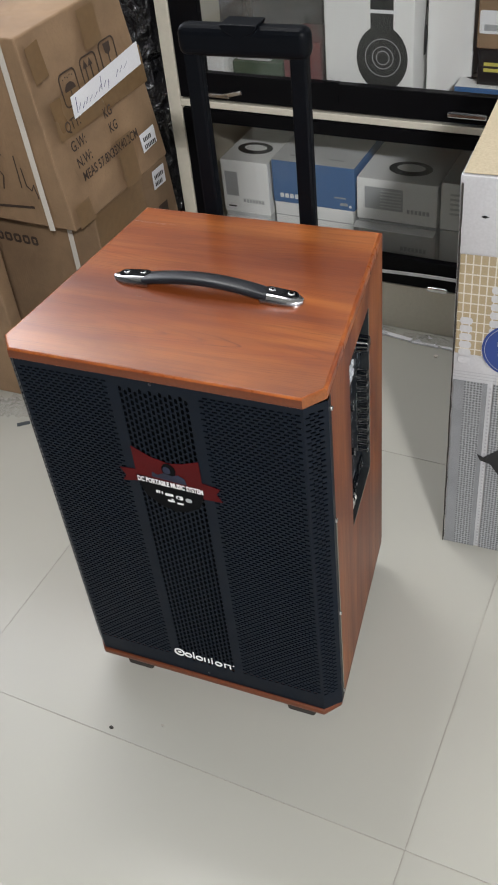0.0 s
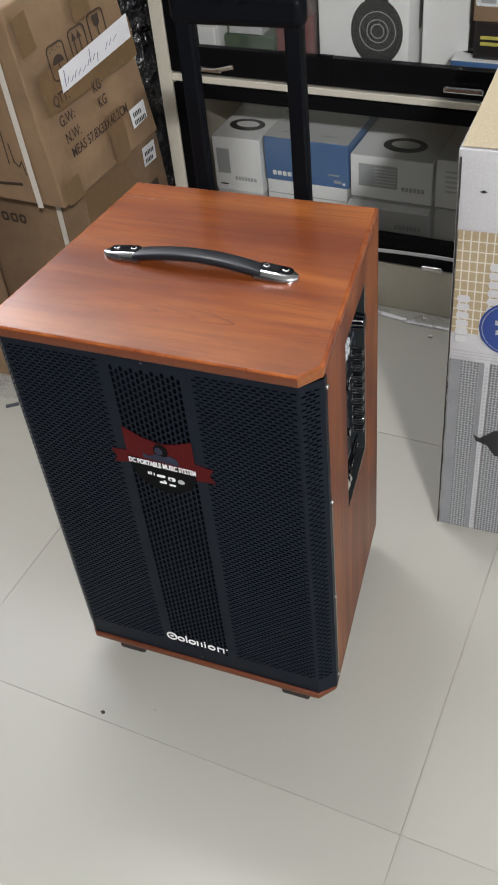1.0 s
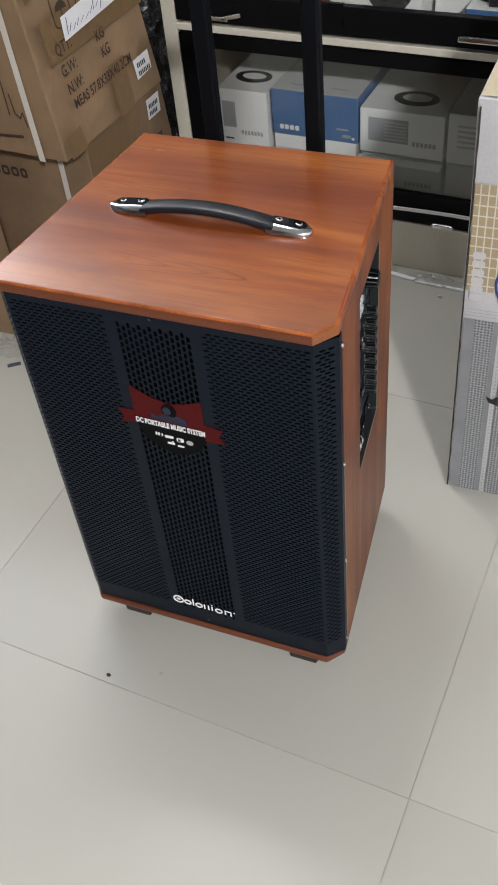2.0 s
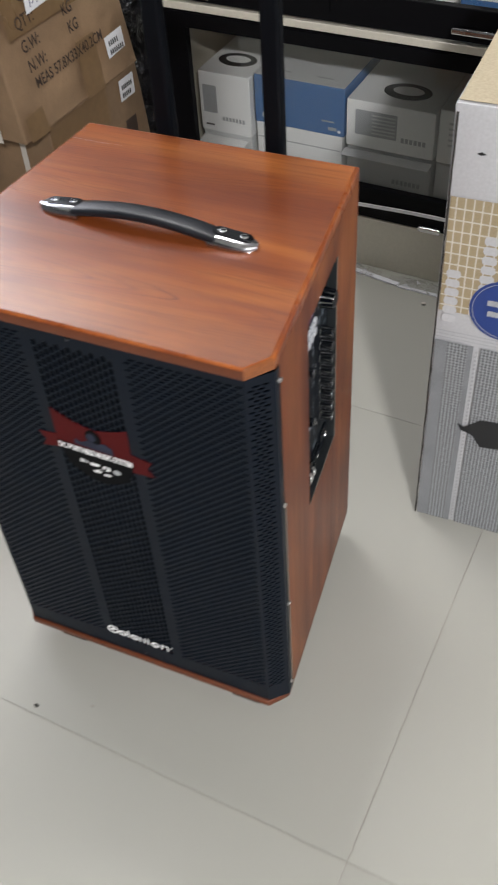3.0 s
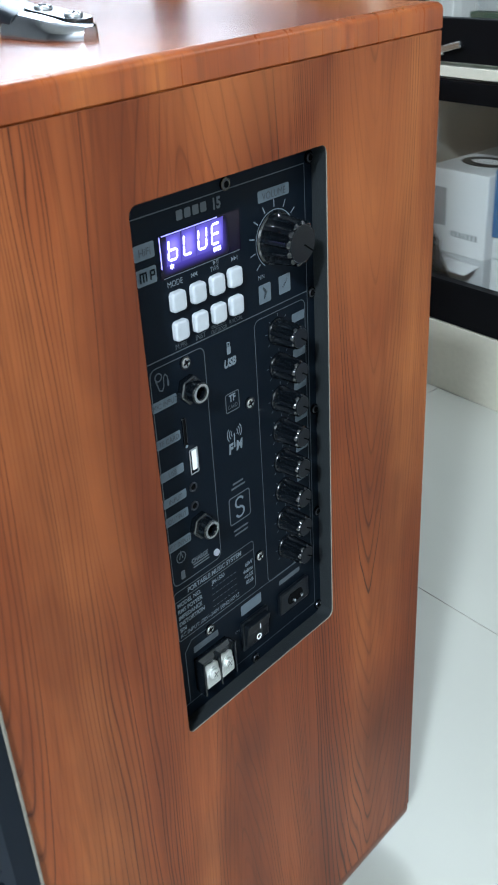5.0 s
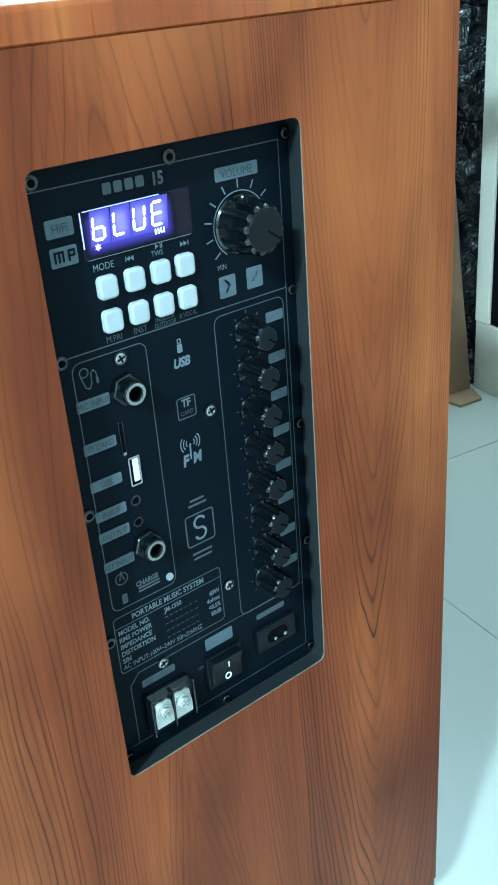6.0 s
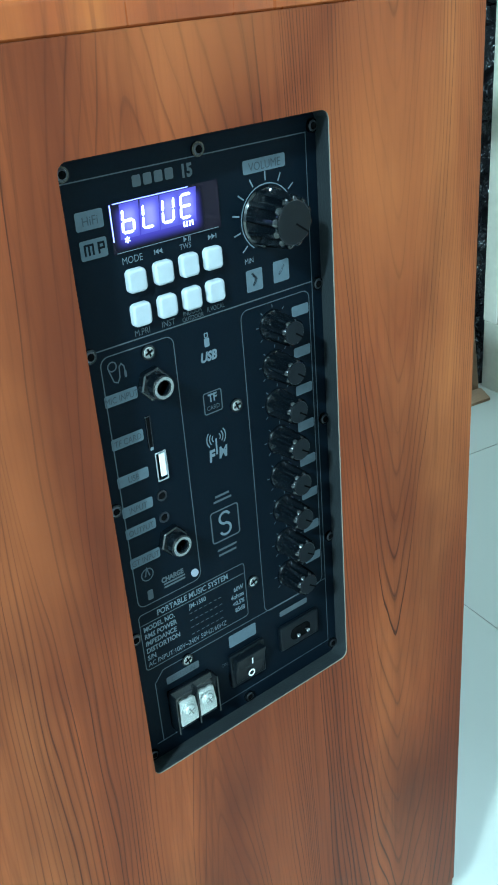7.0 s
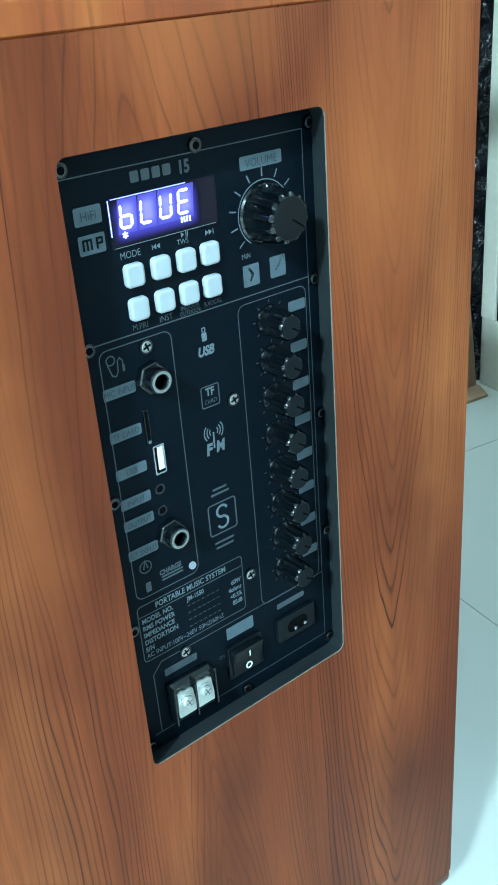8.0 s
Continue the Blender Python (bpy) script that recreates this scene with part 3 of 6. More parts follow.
lip = round_rect(LIP[0], LIP[1], LIP[2], LIP[3], 0.0045, 5)
part("side_panel", holed_board(0.0362, U_END - 0.0005, Z_LOW, Z_HIGH, lip, 0.015), wood_side, speaker, "cherry-wood side with a cut-out for the controls", SIDE)
left = Matrix.Scale(-1, 4, (1, 0, 0)) @ SIDE
bm = add_box(bmesh.new(), 0.0362, U_END - 0.0005, Z_LOW, Z_HIGH, -0.015, 0.0)
bmesh.ops.transform(bm, matrix=left, verts=bm.verts)
part("side_panel", bm, wood_back, speaker, "plain cherry-wood side")
wb = half_at(DEEP)
part("back_panel", box(-wb + 0.014, wb - 0.014, DEEP - 0.016, DEEP - 0.001, Z_LOW, Z_HIGH), wood_back, speaker, "cherry-wood back")
part("baffle", box(0.003 - half_at(0.036), half_at(0.036) - 0.003, 0.0285, 0.0358, Z_LOW, Z_HIGH), baffle_black, speaker, "dark board behind the grille")


# Grille: bent sheet with real holes.
def perforated(verts, faces, m, a0, a1, b0, b1, pa, pb, ha, hb, ca, cb, thick):
    """A sheet from a0..a1 by b0..b1 with staggered eight-sided holes."""

    def quad(*pts):
        n = len(verts)
        verts.extend(m @ Vector(p) for p in pts)
        faces.append(tuple(range(n, n + len(pts))))

    count = int((b1 - b0) / pb)
    start = b0 + ((b1 - b0) - count * pb) / 2
    quad((a0, b0, 0), (a1, b0, 0), (a1, start, 0), (a0, start, 0))
    quad((a0, start + count * pb, 0), (a1, start + count * pb, 0), (a1, b1, 0), (a0, b1, 0))
    hole = [(-ha + ca, -hb), (ha - ca, -hb), (ha, -hb + cb), (ha, hb - cb), (ha - ca, hb), (-ha + ca, hb), (-ha, hb - cb), (-ha, -hb + cb)]
    across = int((a1 - a0) / pa - 0.5)
    for r in range(count):
        low, high = start + r * pb, start + (r + 1) * pb
        spare = (a1 - a0) - (across + 0.5) * pa
        left_end = a0 + spare / 2 + (pa / 2 if r % 2 else 0)
        quad((a0, low, 0), (left_end, low, 0), (left_end, high, 0), (a0, high, 0))
        quad((left_end + across * pa, low, 0), (a1, low, 0), (a1, high, 0), (left_end + across * pa, high, 0))
        for c in range(across):
            x, y = left_end + (c + 0.5) * pa, (low + high) / 2
            n = len(verts)
            corner = [(x - pa / 2, low), (x + pa / 2, low), (x + pa / 2, high), (x - pa / 2, high)]
            verts.extend(m @ Vector((u, v, 0)) for u, v in corner)
            verts.extend(m @ Vector((x + u, y + v, 0)) for u, v in hole)
            verts.extend(m @ Vector((x + u, y + v, -thick)) for u, v in hole)
            p, q = n + 4, n + 12
            faces.extend(((n, n + 1, p + 1, p), (n + 1, n + 2, p + 3, p + 2), (n + 2, n + 3, p + 5, p + 4), (n + 3, n, p + 7, p + 6)))
            faces.extend(((n + 1, p + 2, p + 1), (n + 2, p + 4, p + 3), (n + 3, p + 6, p + 5), (n, p, p + 7)))
            faces.extend((p + i, p + (i + 1) % 8, q + (i + 1) % 8, q + i) for i in range(8))


def plain_sheet(verts, faces, m, a0, a1, b0, b1):
    n = len(verts)
    verts.extend(m @ Vector(p) for p in ((a0, b0, 0), (a1, b0, 0), (a1, b1, 0), (a0, b1, 0)))
    faces.append((n, n + 1, n + 2, n + 3))


def facing(x0, y0, x1, y1):
    """A frame whose first axis runs from x0, y0 to x1, y1 and whose second is up."""
    d = Vector((x1 - x0, y1 - y0, 0)).normalized()
    return Matrix(((d.x, 0, d.y, x0), (d.y, 0, -d.x, y0), (0, 1, 0, 0), (0, 0, 0, 1)))


INSET = 0.0040  # grille behind the edge of the boards
wf, wc = HALF - CUT_X - 0.001, half_at(CUT_Y) + 0.001
front = facing(-wf, INSET, wf, INSET)
verts, faces = [], []
GZ0, GZ1 = Z_LOW + 0.001, Z_HIGH - 0.001
SLOT = (0.0108, 0.0049, 0.0038, 0.0014, 0.0009, 0.0009, 0.0012)
DROP = (0.0104, 0.0070, 0.0042, 0.0026, 0.0021, 0.0014, 0.0012)
for a0, a1, low, cell in ((-wf, -0.060, 0.098, SLOT), (0.060, wf, 0.098, SLOT)):
    perforated(verts, faces, front, a0 + wf, a1 + wf, low, 0.6785, *cell)
    plain_sheet(verts, faces, front, a0 + wf, a1 + wf, GZ0, low)
    plain_sheet(verts, faces, front, a0 + wf, a1 + wf, 0.6785, GZ1)
# the middle band has tall six-sided holes in staggered columns
BAND = 0.0515
upright = front @ Matrix.Rotation(radians(90), 4, "Z")
perforated(verts, faces, upright, 0.094, 0.6730, -wf - BAND, BAND - wf, *DROP)
plain_sheet(verts, faces, front, wf - BAND, wf + BAND, GZ0, 0.094)
plain_sheet(verts, faces, front, wf - BAND, wf + BAND, 0.6730, GZ1)
for a0, a1 in ((-0.060, -BAND), (BAND, 0.060)):
    plain_sheet(verts, faces, front, a0 + wf, a1 + wf, GZ0, GZ1)
for sign in (1, -1):
    one, two = (wf, INSET), (wc, CUT_Y - 0.001)
    if sign < 0:
        one, two = (-two[0], two[1]), (-one[0], one[1])
    bent = facing(*one, *two)
    long = math.dist(one, two)
    near, far = (0.0, long - 0.0045) if sign > 0 else (0.0045, long)
    perforated(verts, faces, bent, near, far, 0.098, 0.6785, *SLOT)
    plain_sheet(verts, faces, bent, 0, long, GZ0, 0.098)
    plain_sheet(verts, faces, bent, 0, long, 0.6785, GZ1)
    rest = (far, long) if sign > 0 else (0, near)
    plain_sheet(verts, faces, bent, *rest, 0.098, 0.6785)
    # flange screwed to the side
    f0, f1 = (wc, CUT_Y - 0.001), (half_at(0.0375) + 0.0012, 0.0375)
    flange = facing(*f0, *f1) if sign > 0 else facing(-f1[0], f1[1], -f0[0], f0[1])
    plain_sheet(verts, faces, flange, 0, math.dist(f0, f1), GZ0, GZ1)
mesh = bpy.data.meshes.new("grille")
mesh.from_pydata(verts, [], faces)
grille = link_mesh("grille", mesh, steel_black, speaker, "black perforated steel grille with slots and tall holes")
for z in (0.6686, 0.4763, 0.2806, 0.0852):
    for sign in (1, -1):
        turn = Matrix.Rotation(radians(90 * sign), 4, "Y")
        bm = rounded(prism(ring(10, 0.0032), 0, 0.0028), 0.0009, 2, lambda e: all(v.co.z > 0.002 for v in e.verts))
        part("screw", bm, zinc, grille, "", pose(sign * (half_at(0.0345) + 0.001), 0.0345, z) @ turn, True)
for sign in (1, -1):  # pale strip modelled for the glint on the flange below the second screw
    edge_at = sign * (half_at(0.0382) + 0.0012)
    part("flange_glint", box(edge_at - 0.0009, edge_at + 0.0009, 0.0374, 0.0390, GZ0 + 0.004, 0.4700, 0.0003, 1), board_rim, grille, "pale strip standing in for a glint beside the flange")
for z in (0.683, 0.075):
    part("screw", prism(ring(8, 0.002), 0, 0.0015), screw_dark, grille, "", pose(0, INSET, z, 90))

# Printed badge on the grille, as thin foils.
FACE = pose(0, INSET - 0.0006, 0, 90)


def foil(name, outline, material, parent, m, lift=0.0, label=""):
    return part(name, prism(outline, lift, lift + 0.0004), material, parent, label, m)


badge = foil("badge", [(-0.046, 0.512), (-0.073, 0.507), (-0.066, 0.518), (-0.074, 0.531), (-0.049, 0.533), (-0.049, 0.576), (-0.022, 0.562), (0.004, 0.556), (0.026, 0.561), (0.049, 0.570), (0.049, 0.532), (0.075, 0.527), (0.068, 0.516), (0.076, 0.503), (0.047, 0.502)], red_print, grille, FACE @ pose(0, -0.0055, 0), 0, "dark red ribbon badge")
foil("lower_field", [(-0.050, 0.5240), (-0.047, 0.5090), (-0.040, 0.487), (-0.020, 0.472), (0.002, 0.465), (0.022, 0.471), (0.040, 0.482), (0.047, 0.5015), (0.050, 0.5160)], black_print, badge, None, 0.0003, "black printed field")
letters("lettering", "DC PORTABLE MUSIC SYSTEM", 0.0122, white_print, badge, pose(0, 0.5125, 0.0011, 0, 0, -1.6), "CENTER", 0.00055, 0.60, "white capital letters")
foil("figure", ring(14, 0.0105, 0.002, 0.5435, 0.0125), black_print, badge, None, 0.0005, "plain dark rounded shape")
foil("figure", ring(12, 0.0058, -0.001, 0.5430, 0.0066), figure_print, badge, None, 0.0007)
foil("figure", [(-0.026, 0.526), (0.026, 0.522), (0.024, 0.533), (0.015, 0.538), (0.006, 0.534), (-0.006, 0.537), (-0.016, 0.531), (-0.024, 0.535)], figure_print, badge, None, 0.0006)
for x, y, w, h in ((-0.0225, 0.4985, 0.0024, 0.0055), (-0.0190, 0.4985, 0.0022, 0.0055), (-0.0145, 0.4980, 0.0016, 0.0050), (-0.0045, 0.4965, 0.0125, 0.0046), (0.0110, 0.4945, 0.0105, 0.0068), (-0.0030, 0.4850, 0.0105, 0.0036), (0.0105, 0.4830, 0.0095, 0.0032), (-0.0005, 0.4885, 0.0030, 0.0020)):
    foil("mark", round_rect(x - w / 2, x + w / 2, y - h / 2, y + h / 2, min(w, h) * 0.3, 2), white_print, badge, None, 0.0007)
foil("mark", round_rect(0.0080, 0.0115, 0.4925, 0.4960, 0.0008, 2), black_print, badge, None, 0.0012)
foil("mark", ring(14, 0.0050, 0.0245, 0.4930, 0.0040), ink_grey, badge, None, 0.0007)
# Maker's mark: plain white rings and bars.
MARK = FACE @ pose(0, -0.0020, 0.0012, 0, 0, -1.5)
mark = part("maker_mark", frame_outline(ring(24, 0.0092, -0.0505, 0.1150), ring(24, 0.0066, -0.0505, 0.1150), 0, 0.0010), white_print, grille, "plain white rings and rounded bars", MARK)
foil("bar", round_rect(-0.0540, -0.0470, 0.1128, 0.1172, 0.0018, 2), white_print, mark, None)
for x in (-0.0345, -0.0150, 0.0190):
    part("loop", frame_outline(ring(20, 0.0066, x, 0.1135, 0.0060), ring(20, 0.0042, x, 0.1135, 0.0034), 0, 0.0010), white_print, mark)
for x, tall in ((-0.0250, 0.0180), (-0.0055, 0.0120), (0.0015, 0.0120), (0.0075, 0.0120), (0.0300, 0.0120), (0.0395, 0.0120)):
    foil("bar", round_rect(x - 0.0013, x + 0.0013, 0.1075, 0.1075 + tall, 0.0009, 2), white_print, mark, None)
foil("bar", round_rect(0.0300, 0.0395, 0.1170, 0.1195, 0.0009, 2), white_print, mark, None)
foil("dot", ring(8, 0.0014, 0.0075, 0.1222), white_print, mark, None)
foil("dot", ring(8, 0.0017, 0.0455, 0.1190), white_print, mark, None)

# Feet in front, castors behind.
for x, y in ((-0.150, 0.022), (0.150, 0.022)):
    part("foot", box(x - 0.024, x + 0.024, y, y + 0.045, 0, BASE, 0.004), rubber, speaker, "dark rubber foot", smooth=True)
for sign in (1, -1):
    wheel = part("castor", rounded(prism(ring(20, 0.024), -0.011, 0.011), 0.003, 2), rubber, speaker, "dark rubber castor", pose(sign * 0.150, DEEP - 0.050, 0.024, 0, 90), True)
    part("fork", box(-BASE, -0.02, -0.012, 0.012, -0.017, 0.017, 0.002), trolley_black, wheel, "", pose(0.024, 0, 0))

# Carrying handle on the top board: a padded strap between two die-cast end caps.
def strap_height(x):
    return TOP + 0.0062 + 0.0105 * (1 - abs(x / 0.090) ** 2.0)


handle = part("carry_handle", sweep([(x, 0.186, strap_height(x)) for x in [0.090 * (i / 14 - 1) for i in range(29)]],
    [(0.0128 * math.copysign(abs(math.cos(a)) ** 0.6, math.cos(a)), 0.0054 * math.copysign(abs(math.sin(a)) ** 0.75, math.sin(a))) for a in [2 * math.pi * k_ / 20 for k_ in range(20)]]), grip_black, speaker, "black padded carrying handle with chrome ends", smooth=True)
for sign in (1, -1):
    def section(s):
        w = 0.0142 * math.sqrt(max(0.06, 1 - max(0.0, (s - 0.40) / 0.61) ** 2.3))
        h = 0.0118 * (1 - 0.50 * s ** 1.7)
        near, far = (-w, w) if sign < 0 else (w, -w)
        # a rounded bright flank towards the front, a flat crown behind it
        flank = [(near * (0.30 + 0.70 * math.cos(radians(a))), h * (0.12 + 0.88 * math.sin(radians(a)))) for a in (0, 18, 36, 54, 72, 90)]
        return [(near, 0)] + flank + [(far * 0.70, h), (far * 0.94, h * 0.82), (far, h * 0.45), (far, 0)]
    points = [(sign * (0.082 + 0.056 * i / 16), 0.186, TOP + 0.0002) for i in range(17)]
    cap = part("end_cap", sweep(points, section), cap_chrome, handle, "polished chrome end cap", smooth=True)
    tilt = pose(sign * 0.1070, 0.1900, TOP + 0.0086, 0, 5.6 * sign)
    part("inlay", prism(round_rect(-0.0235, 0.0235, -0.0074, 0.0074, 0.0070, 5), 0, 0.0025, 0.0006, 1), knob_black, cap, "glossy black inlay", tilt, True)
    for x in (-0.0130, 0.0130):
        at = tilt @ pose(x, 0.0002, 0, 0, 0, 40 + 800 * x)
        part("screw", rounded(prism(ring(14, 0.0046), 0.0020, 0.0040), 0.0012, 3, lambda e: all(v.co.z > 0.003 for v in e.verts)), chrome, cap, "domed chrome screw", at, True)
        for turn in (0, 90):
            part("groove", box(-0.0028, 0.0028, -0.0005, 0.0005, 0.0038, 0.0042), dark_inside, cap, "", at @ pose(0, 0, 0, 0, 0, turn))

# Pull-out trolley handle behind the cabinet.
PULL_Y, PULL_X = 0.410, -0.009
trolley = part("trolley_handle", box(PULL_X - 0.094, PULL_X + 0.094, PULL_Y - 0.015, PULL_Y + 0.015, 0.930, 0.972, 0.012, 4), trolley_black, speaker, "black pull-out trolley handle", smooth=True)
for sign in (1, -1):
    x = PULL_X + sign * 0.077
    part("tube", rounded(box(x - 0.0125, x + 0.0125, PULL_Y - 0.009, PULL_Y + 0.009, 0.12, 0.936), 0.004, 2, lambda e: abs(e.verts[0].co.z - e.verts[1].co.z) > 0.1), trolley_black, trolley, "black steel tube", smooth=True)
    part("bracket", box(x - 0.02, x + 0.02, DEEP - 0.0012, PULL_Y + 0.013, 0.13, 0.17, 0.003), trolley_black, trolley)
part("release_button", rounded(prism([(0.027 * math.cos(radians(a)), -0.016 * math.sin(radians(a))) for a in range(0, 181, 15)][::-1], -0.0172, 0.0172), 0.002, 2), trolley_black, trolley, "half-round release button", pose(PULL_X, PULL_Y, 0.976, 90), True)

# ---- control panel ----
SINK = 0.0131


def U(u):
    return 1.015 * u + 0.0003


def V(v):
    return v - 0.0027


PU0, PU1, PV0, PV1 = 0.1490, 0.2845, 0.3395, 0.6470
plate_at = SIDE @ pose(0, 0, -SINK)
panel = part("control_panel", box(PU0, PU1, PV0, PV1, -0.003, 0.0), abs_black, speaker, "black amplifier panel sunk into the side", plate_at)
outer, inner = round_rect(LIP[0], LIP[1], LIP[2], LIP[3], 0.0045, 5), round_rect(PU0 + 0.0002, PU1 - 0.0002, PV0 + 0.0002, PV1 - 0.0002, 0.006, 5)
bm = bmesh.new()
one = [bm.verts.new((u, v, SINK - 0.0008)) for u, v in outer]
two = [bm.verts.new((u, v, 0.0001)) for u, v in inner]
for i in range(len(one)):
    bm.faces.new((one[i], one[(i + 1) % len(one)], two[(i + 1) % len(two)], two[i]))
part("recess_wall", bm, recess_black, panel, "rough black edge of the cut-out")
bm = bmesh.new()
rim = [[bm.verts.new((u, v, w)) for u, v in outer] for w in (SINK, SINK - 0.0008)]
for i in range(len(outer)):
    bm.faces.new((rim[0][i], rim[0][(i + 1) % len(outer)], rim[1][(i + 1) % len(outer)], rim[1][i]))
part("rim", bm, board_rim, panel, "thin raw edge of the board")

PRINT = 0.0004


def stamp(name, outline, material, label="", lift=PRINT, parent=None):
    bm = bmesh.new()
    bm.faces.new([bm.verts.new((u, v, lift)) for u, v in outline])
    return part(name, bm, material, parent or panel, label)


def tag(u0, u1, v0, v1, material=None, name="tag"):
    return stamp(name, round_rect(U(u0), U(u1), V(v0), V(v1), 0.0008, 2), material or tag_grey)


def words(what, size, u, v, material=None, align="LEFT", bold=0.0, squeeze=0.85, lift=PRINT, slant=0.0):
    return letters("lettering", what, size, material or print_grey, panel, pose(U(u), V(v), lift), align, bold, squeeze, "", slant)


def stroke(points, width=0.0005, material=None, name="line"):
    bm = ribbon(points, width, PRINT)
    return part(name, bm, material or print_dim, panel)


def outline_box(u0, u1, v0, v1, r=0.004, width=0.0005):
    pts = round_rect(U(u0), U(u1), V(v0), V(v1), r, 4)
    return stroke(pts + pts[:1], width)


def panel_screw(u, v, wide=0.0026, head=None):
    ring_ = part("screw", frame_outline(ring(14, wide + 0.0006), ring(14, wide * 0.96), 0, 0.0012), knob_black, panel, "", pose(U(u), V(v), 0))
    bm = rounded(prism(ring(12, wide), -0.0002, 0.0016), 0.0007, 2, lambda e: all(w.co.z > 0.001 for w in e.verts))
    part("head", bm, head or screw_dark, ring_, "", None, True)
    if head:
        for turn in (20, 110):
            part("groove", box(-wide * 0.72, wide * 0.72, -wide * 0.14, wide * 0.14, 0.0014, 0.0018), dark_inside, ring_, "", pose(0, 0, 0, 0, 0, turn))
    else:
        part("socket", prism(ring(8, wide * 0.66), 0.0012, 0.0018), dark_inside, ring_)


for u, v in ((0.1520, 0.6432), (0.2147, 0.6421), (0.2775, 0.6417), (0.2768, 0.5683), (0.2775, 0.4953), (0.2778, 0.4225), (0.2765, 0.3485), (0.1517, 0.5694), (0.1520, 0.4948), (0.1514, 0.4223), (0.1512, 0.3470), (0.2142, 0.3467)):
    panel_screw(u, v)
for u, v in ((0.1791, 0.5630), (0.2227, 0.5224), (0.2233, 0.4199), (0.1783, 0.3941)):
    panel_screw(u, v, 0.0028, zinc)

# frames and rules printed on the panel
stroke([(U(0.1500), V(0.6395)), (U(0.2735), V(0.6395)), (U(0.2735), V(0.3520)), (U(0.1545), V(0.3520))], 0.0005)
stroke([(U(0.1512), V(0.5702)), (U(0.2735), V(0.5702))], 0.0006)
outline_box(0.1560, 0.1925, 0.4378, 0.5668)
outline_box(0.2298, 0.2712, 0.3955, 0.5668)
outline_box(0.1550, 0.2188, 0.4003, 0.4338, 0.002)
stroke([(U(0.1550), V(0.4276)), (U(0.2188), V(0.4276))], 0.0005)
stroke([(U(0.1585), V(0.3520)), (U(0.1585), V(0.3900)), (U(0.1640), V(0.3960)), (U(0.2735), V(0.3960))], 0.0005)

# model name as plain shapes, number in figures
for i in range(4):
    u = 0.1822 + 0.0052 * i
    stamp("bar", round_rect(U(u), U(u + 0.0040), V(0.6326), V(0.6372), 0.0005, 1), print_dim)
words("15", 0.0074, 0.2052, 0.6321, print_dim, "LEFT", 0.0003)

# display
display = stamp("display", round_rect(U(0.1696), U(0.2232), V(0.6078), V(0.6284), 0.0006, 2), window_black, "dark display window with violet digits", 0.0006)
# glowing sheet added for the violet bloom behind the digits
stamp("bloom_field", round_rect(U(0.1704), U(0.2150), V(0.6086), V(0.6276), 0.003, 3), bloom_light, "", 0.0007, display)
SEGMENT = {"a": (0.0, 1.0, 1), "b": (1.0, 0.75, 0), "c": (1.0, 0.25, 0), "d": (0.0, 0.0, 1), "e": (0.0, 0.25, 0), "f": (0.0, 0.75, 0), "g": (0.0, 0.5, 1)}


def digit(u, v, w, h, lit):
    made = bmesh.new()
    t = 0.00060
    for key in lit:
        x, y, flat = SEGMENT[key]
        if flat:
            pts = [(-w / 2 + 0.0002, 0), (-w / 2 + 0.0009, t), (w / 2 - 0.0009, t), (w / 2 - 0.0002, 0), (w / 2 - 0.0009, -t), (-w / 2 + 0.0009, -t)]
            cx, cy = 0.0, (y - 0.5) * h
        else:
            pts = [(0, -h / 4 + 0.0001), (t, -h / 4 + 0.0007), (t, h / 4 - 0.0007), (0, h / 4 - 0.0001), (-t, h / 4 - 0.0007), (-t, -h / 4 + 0.0007)]
            cx, cy = (x - 0.5) * w, (y - 0.5) * h
        lean = 0.08
        made.faces.new([made.verts.new((u + cx + px + lean * (cy + py), v + cy + py, 0.0008)) for px, py in pts])
    lit_part = part("digit", made, digit_light, display)
    stamp("halo", [(u - 0.0046, v - 0.0072), (u + 0.0046, v - 0.0072), (u + 0.0058, v + 0.0070), (u - 0.0034, v + 0.0070)], halo_light, "", 0.00075, lit_part)
    return lit_part


for u, lit in ((0.1780, "cdefg"), (0.1877, "def"), (0.1972, "bcdef"), (0.2062, "adefg")):
    digit(U(u), V(0.6205), 0.0053, 0.0095, lit)
for a in (90, 30, 150):
    c, s_ = 0.0014 * math.cos(radians(a)), 0.0014 * math.sin(radians(a))
    part("icon", ribbon([(U(0.1765) - c, V(0.6128) - s_), (U(0.1765) + c, V(0.6128) + s_)], 0.0005, 0.0008 + a * 1e-7), digit_light, display)
for i in range(4):
    stamp("icon", round_rect(U(0.2040 + 0.0014 * i), U(0.2048 + 0.0014 * i), V(0.6118), V(0.6142), 0.0002, 1), digit_light, "", 0.0008, display)
stamp("light_edge", round_rect(U(0.1700), U(0.1706), V(0.6130), V(0.6280), 0.0002, 1), edge_light, "", 0.0008, display)
stamp("light_edge", round_rect(U(0.1716), U(0.2080), V(0.6278), V(0.6282), 0.0001, 1), edge_light, "", 0.0008, display)
stamp("light_edge", round_rect(U(0.1710), U(0.2220), V(0.6080), V(0.6083), 0.0001, 1), print_grey, "", 0.0008, display)

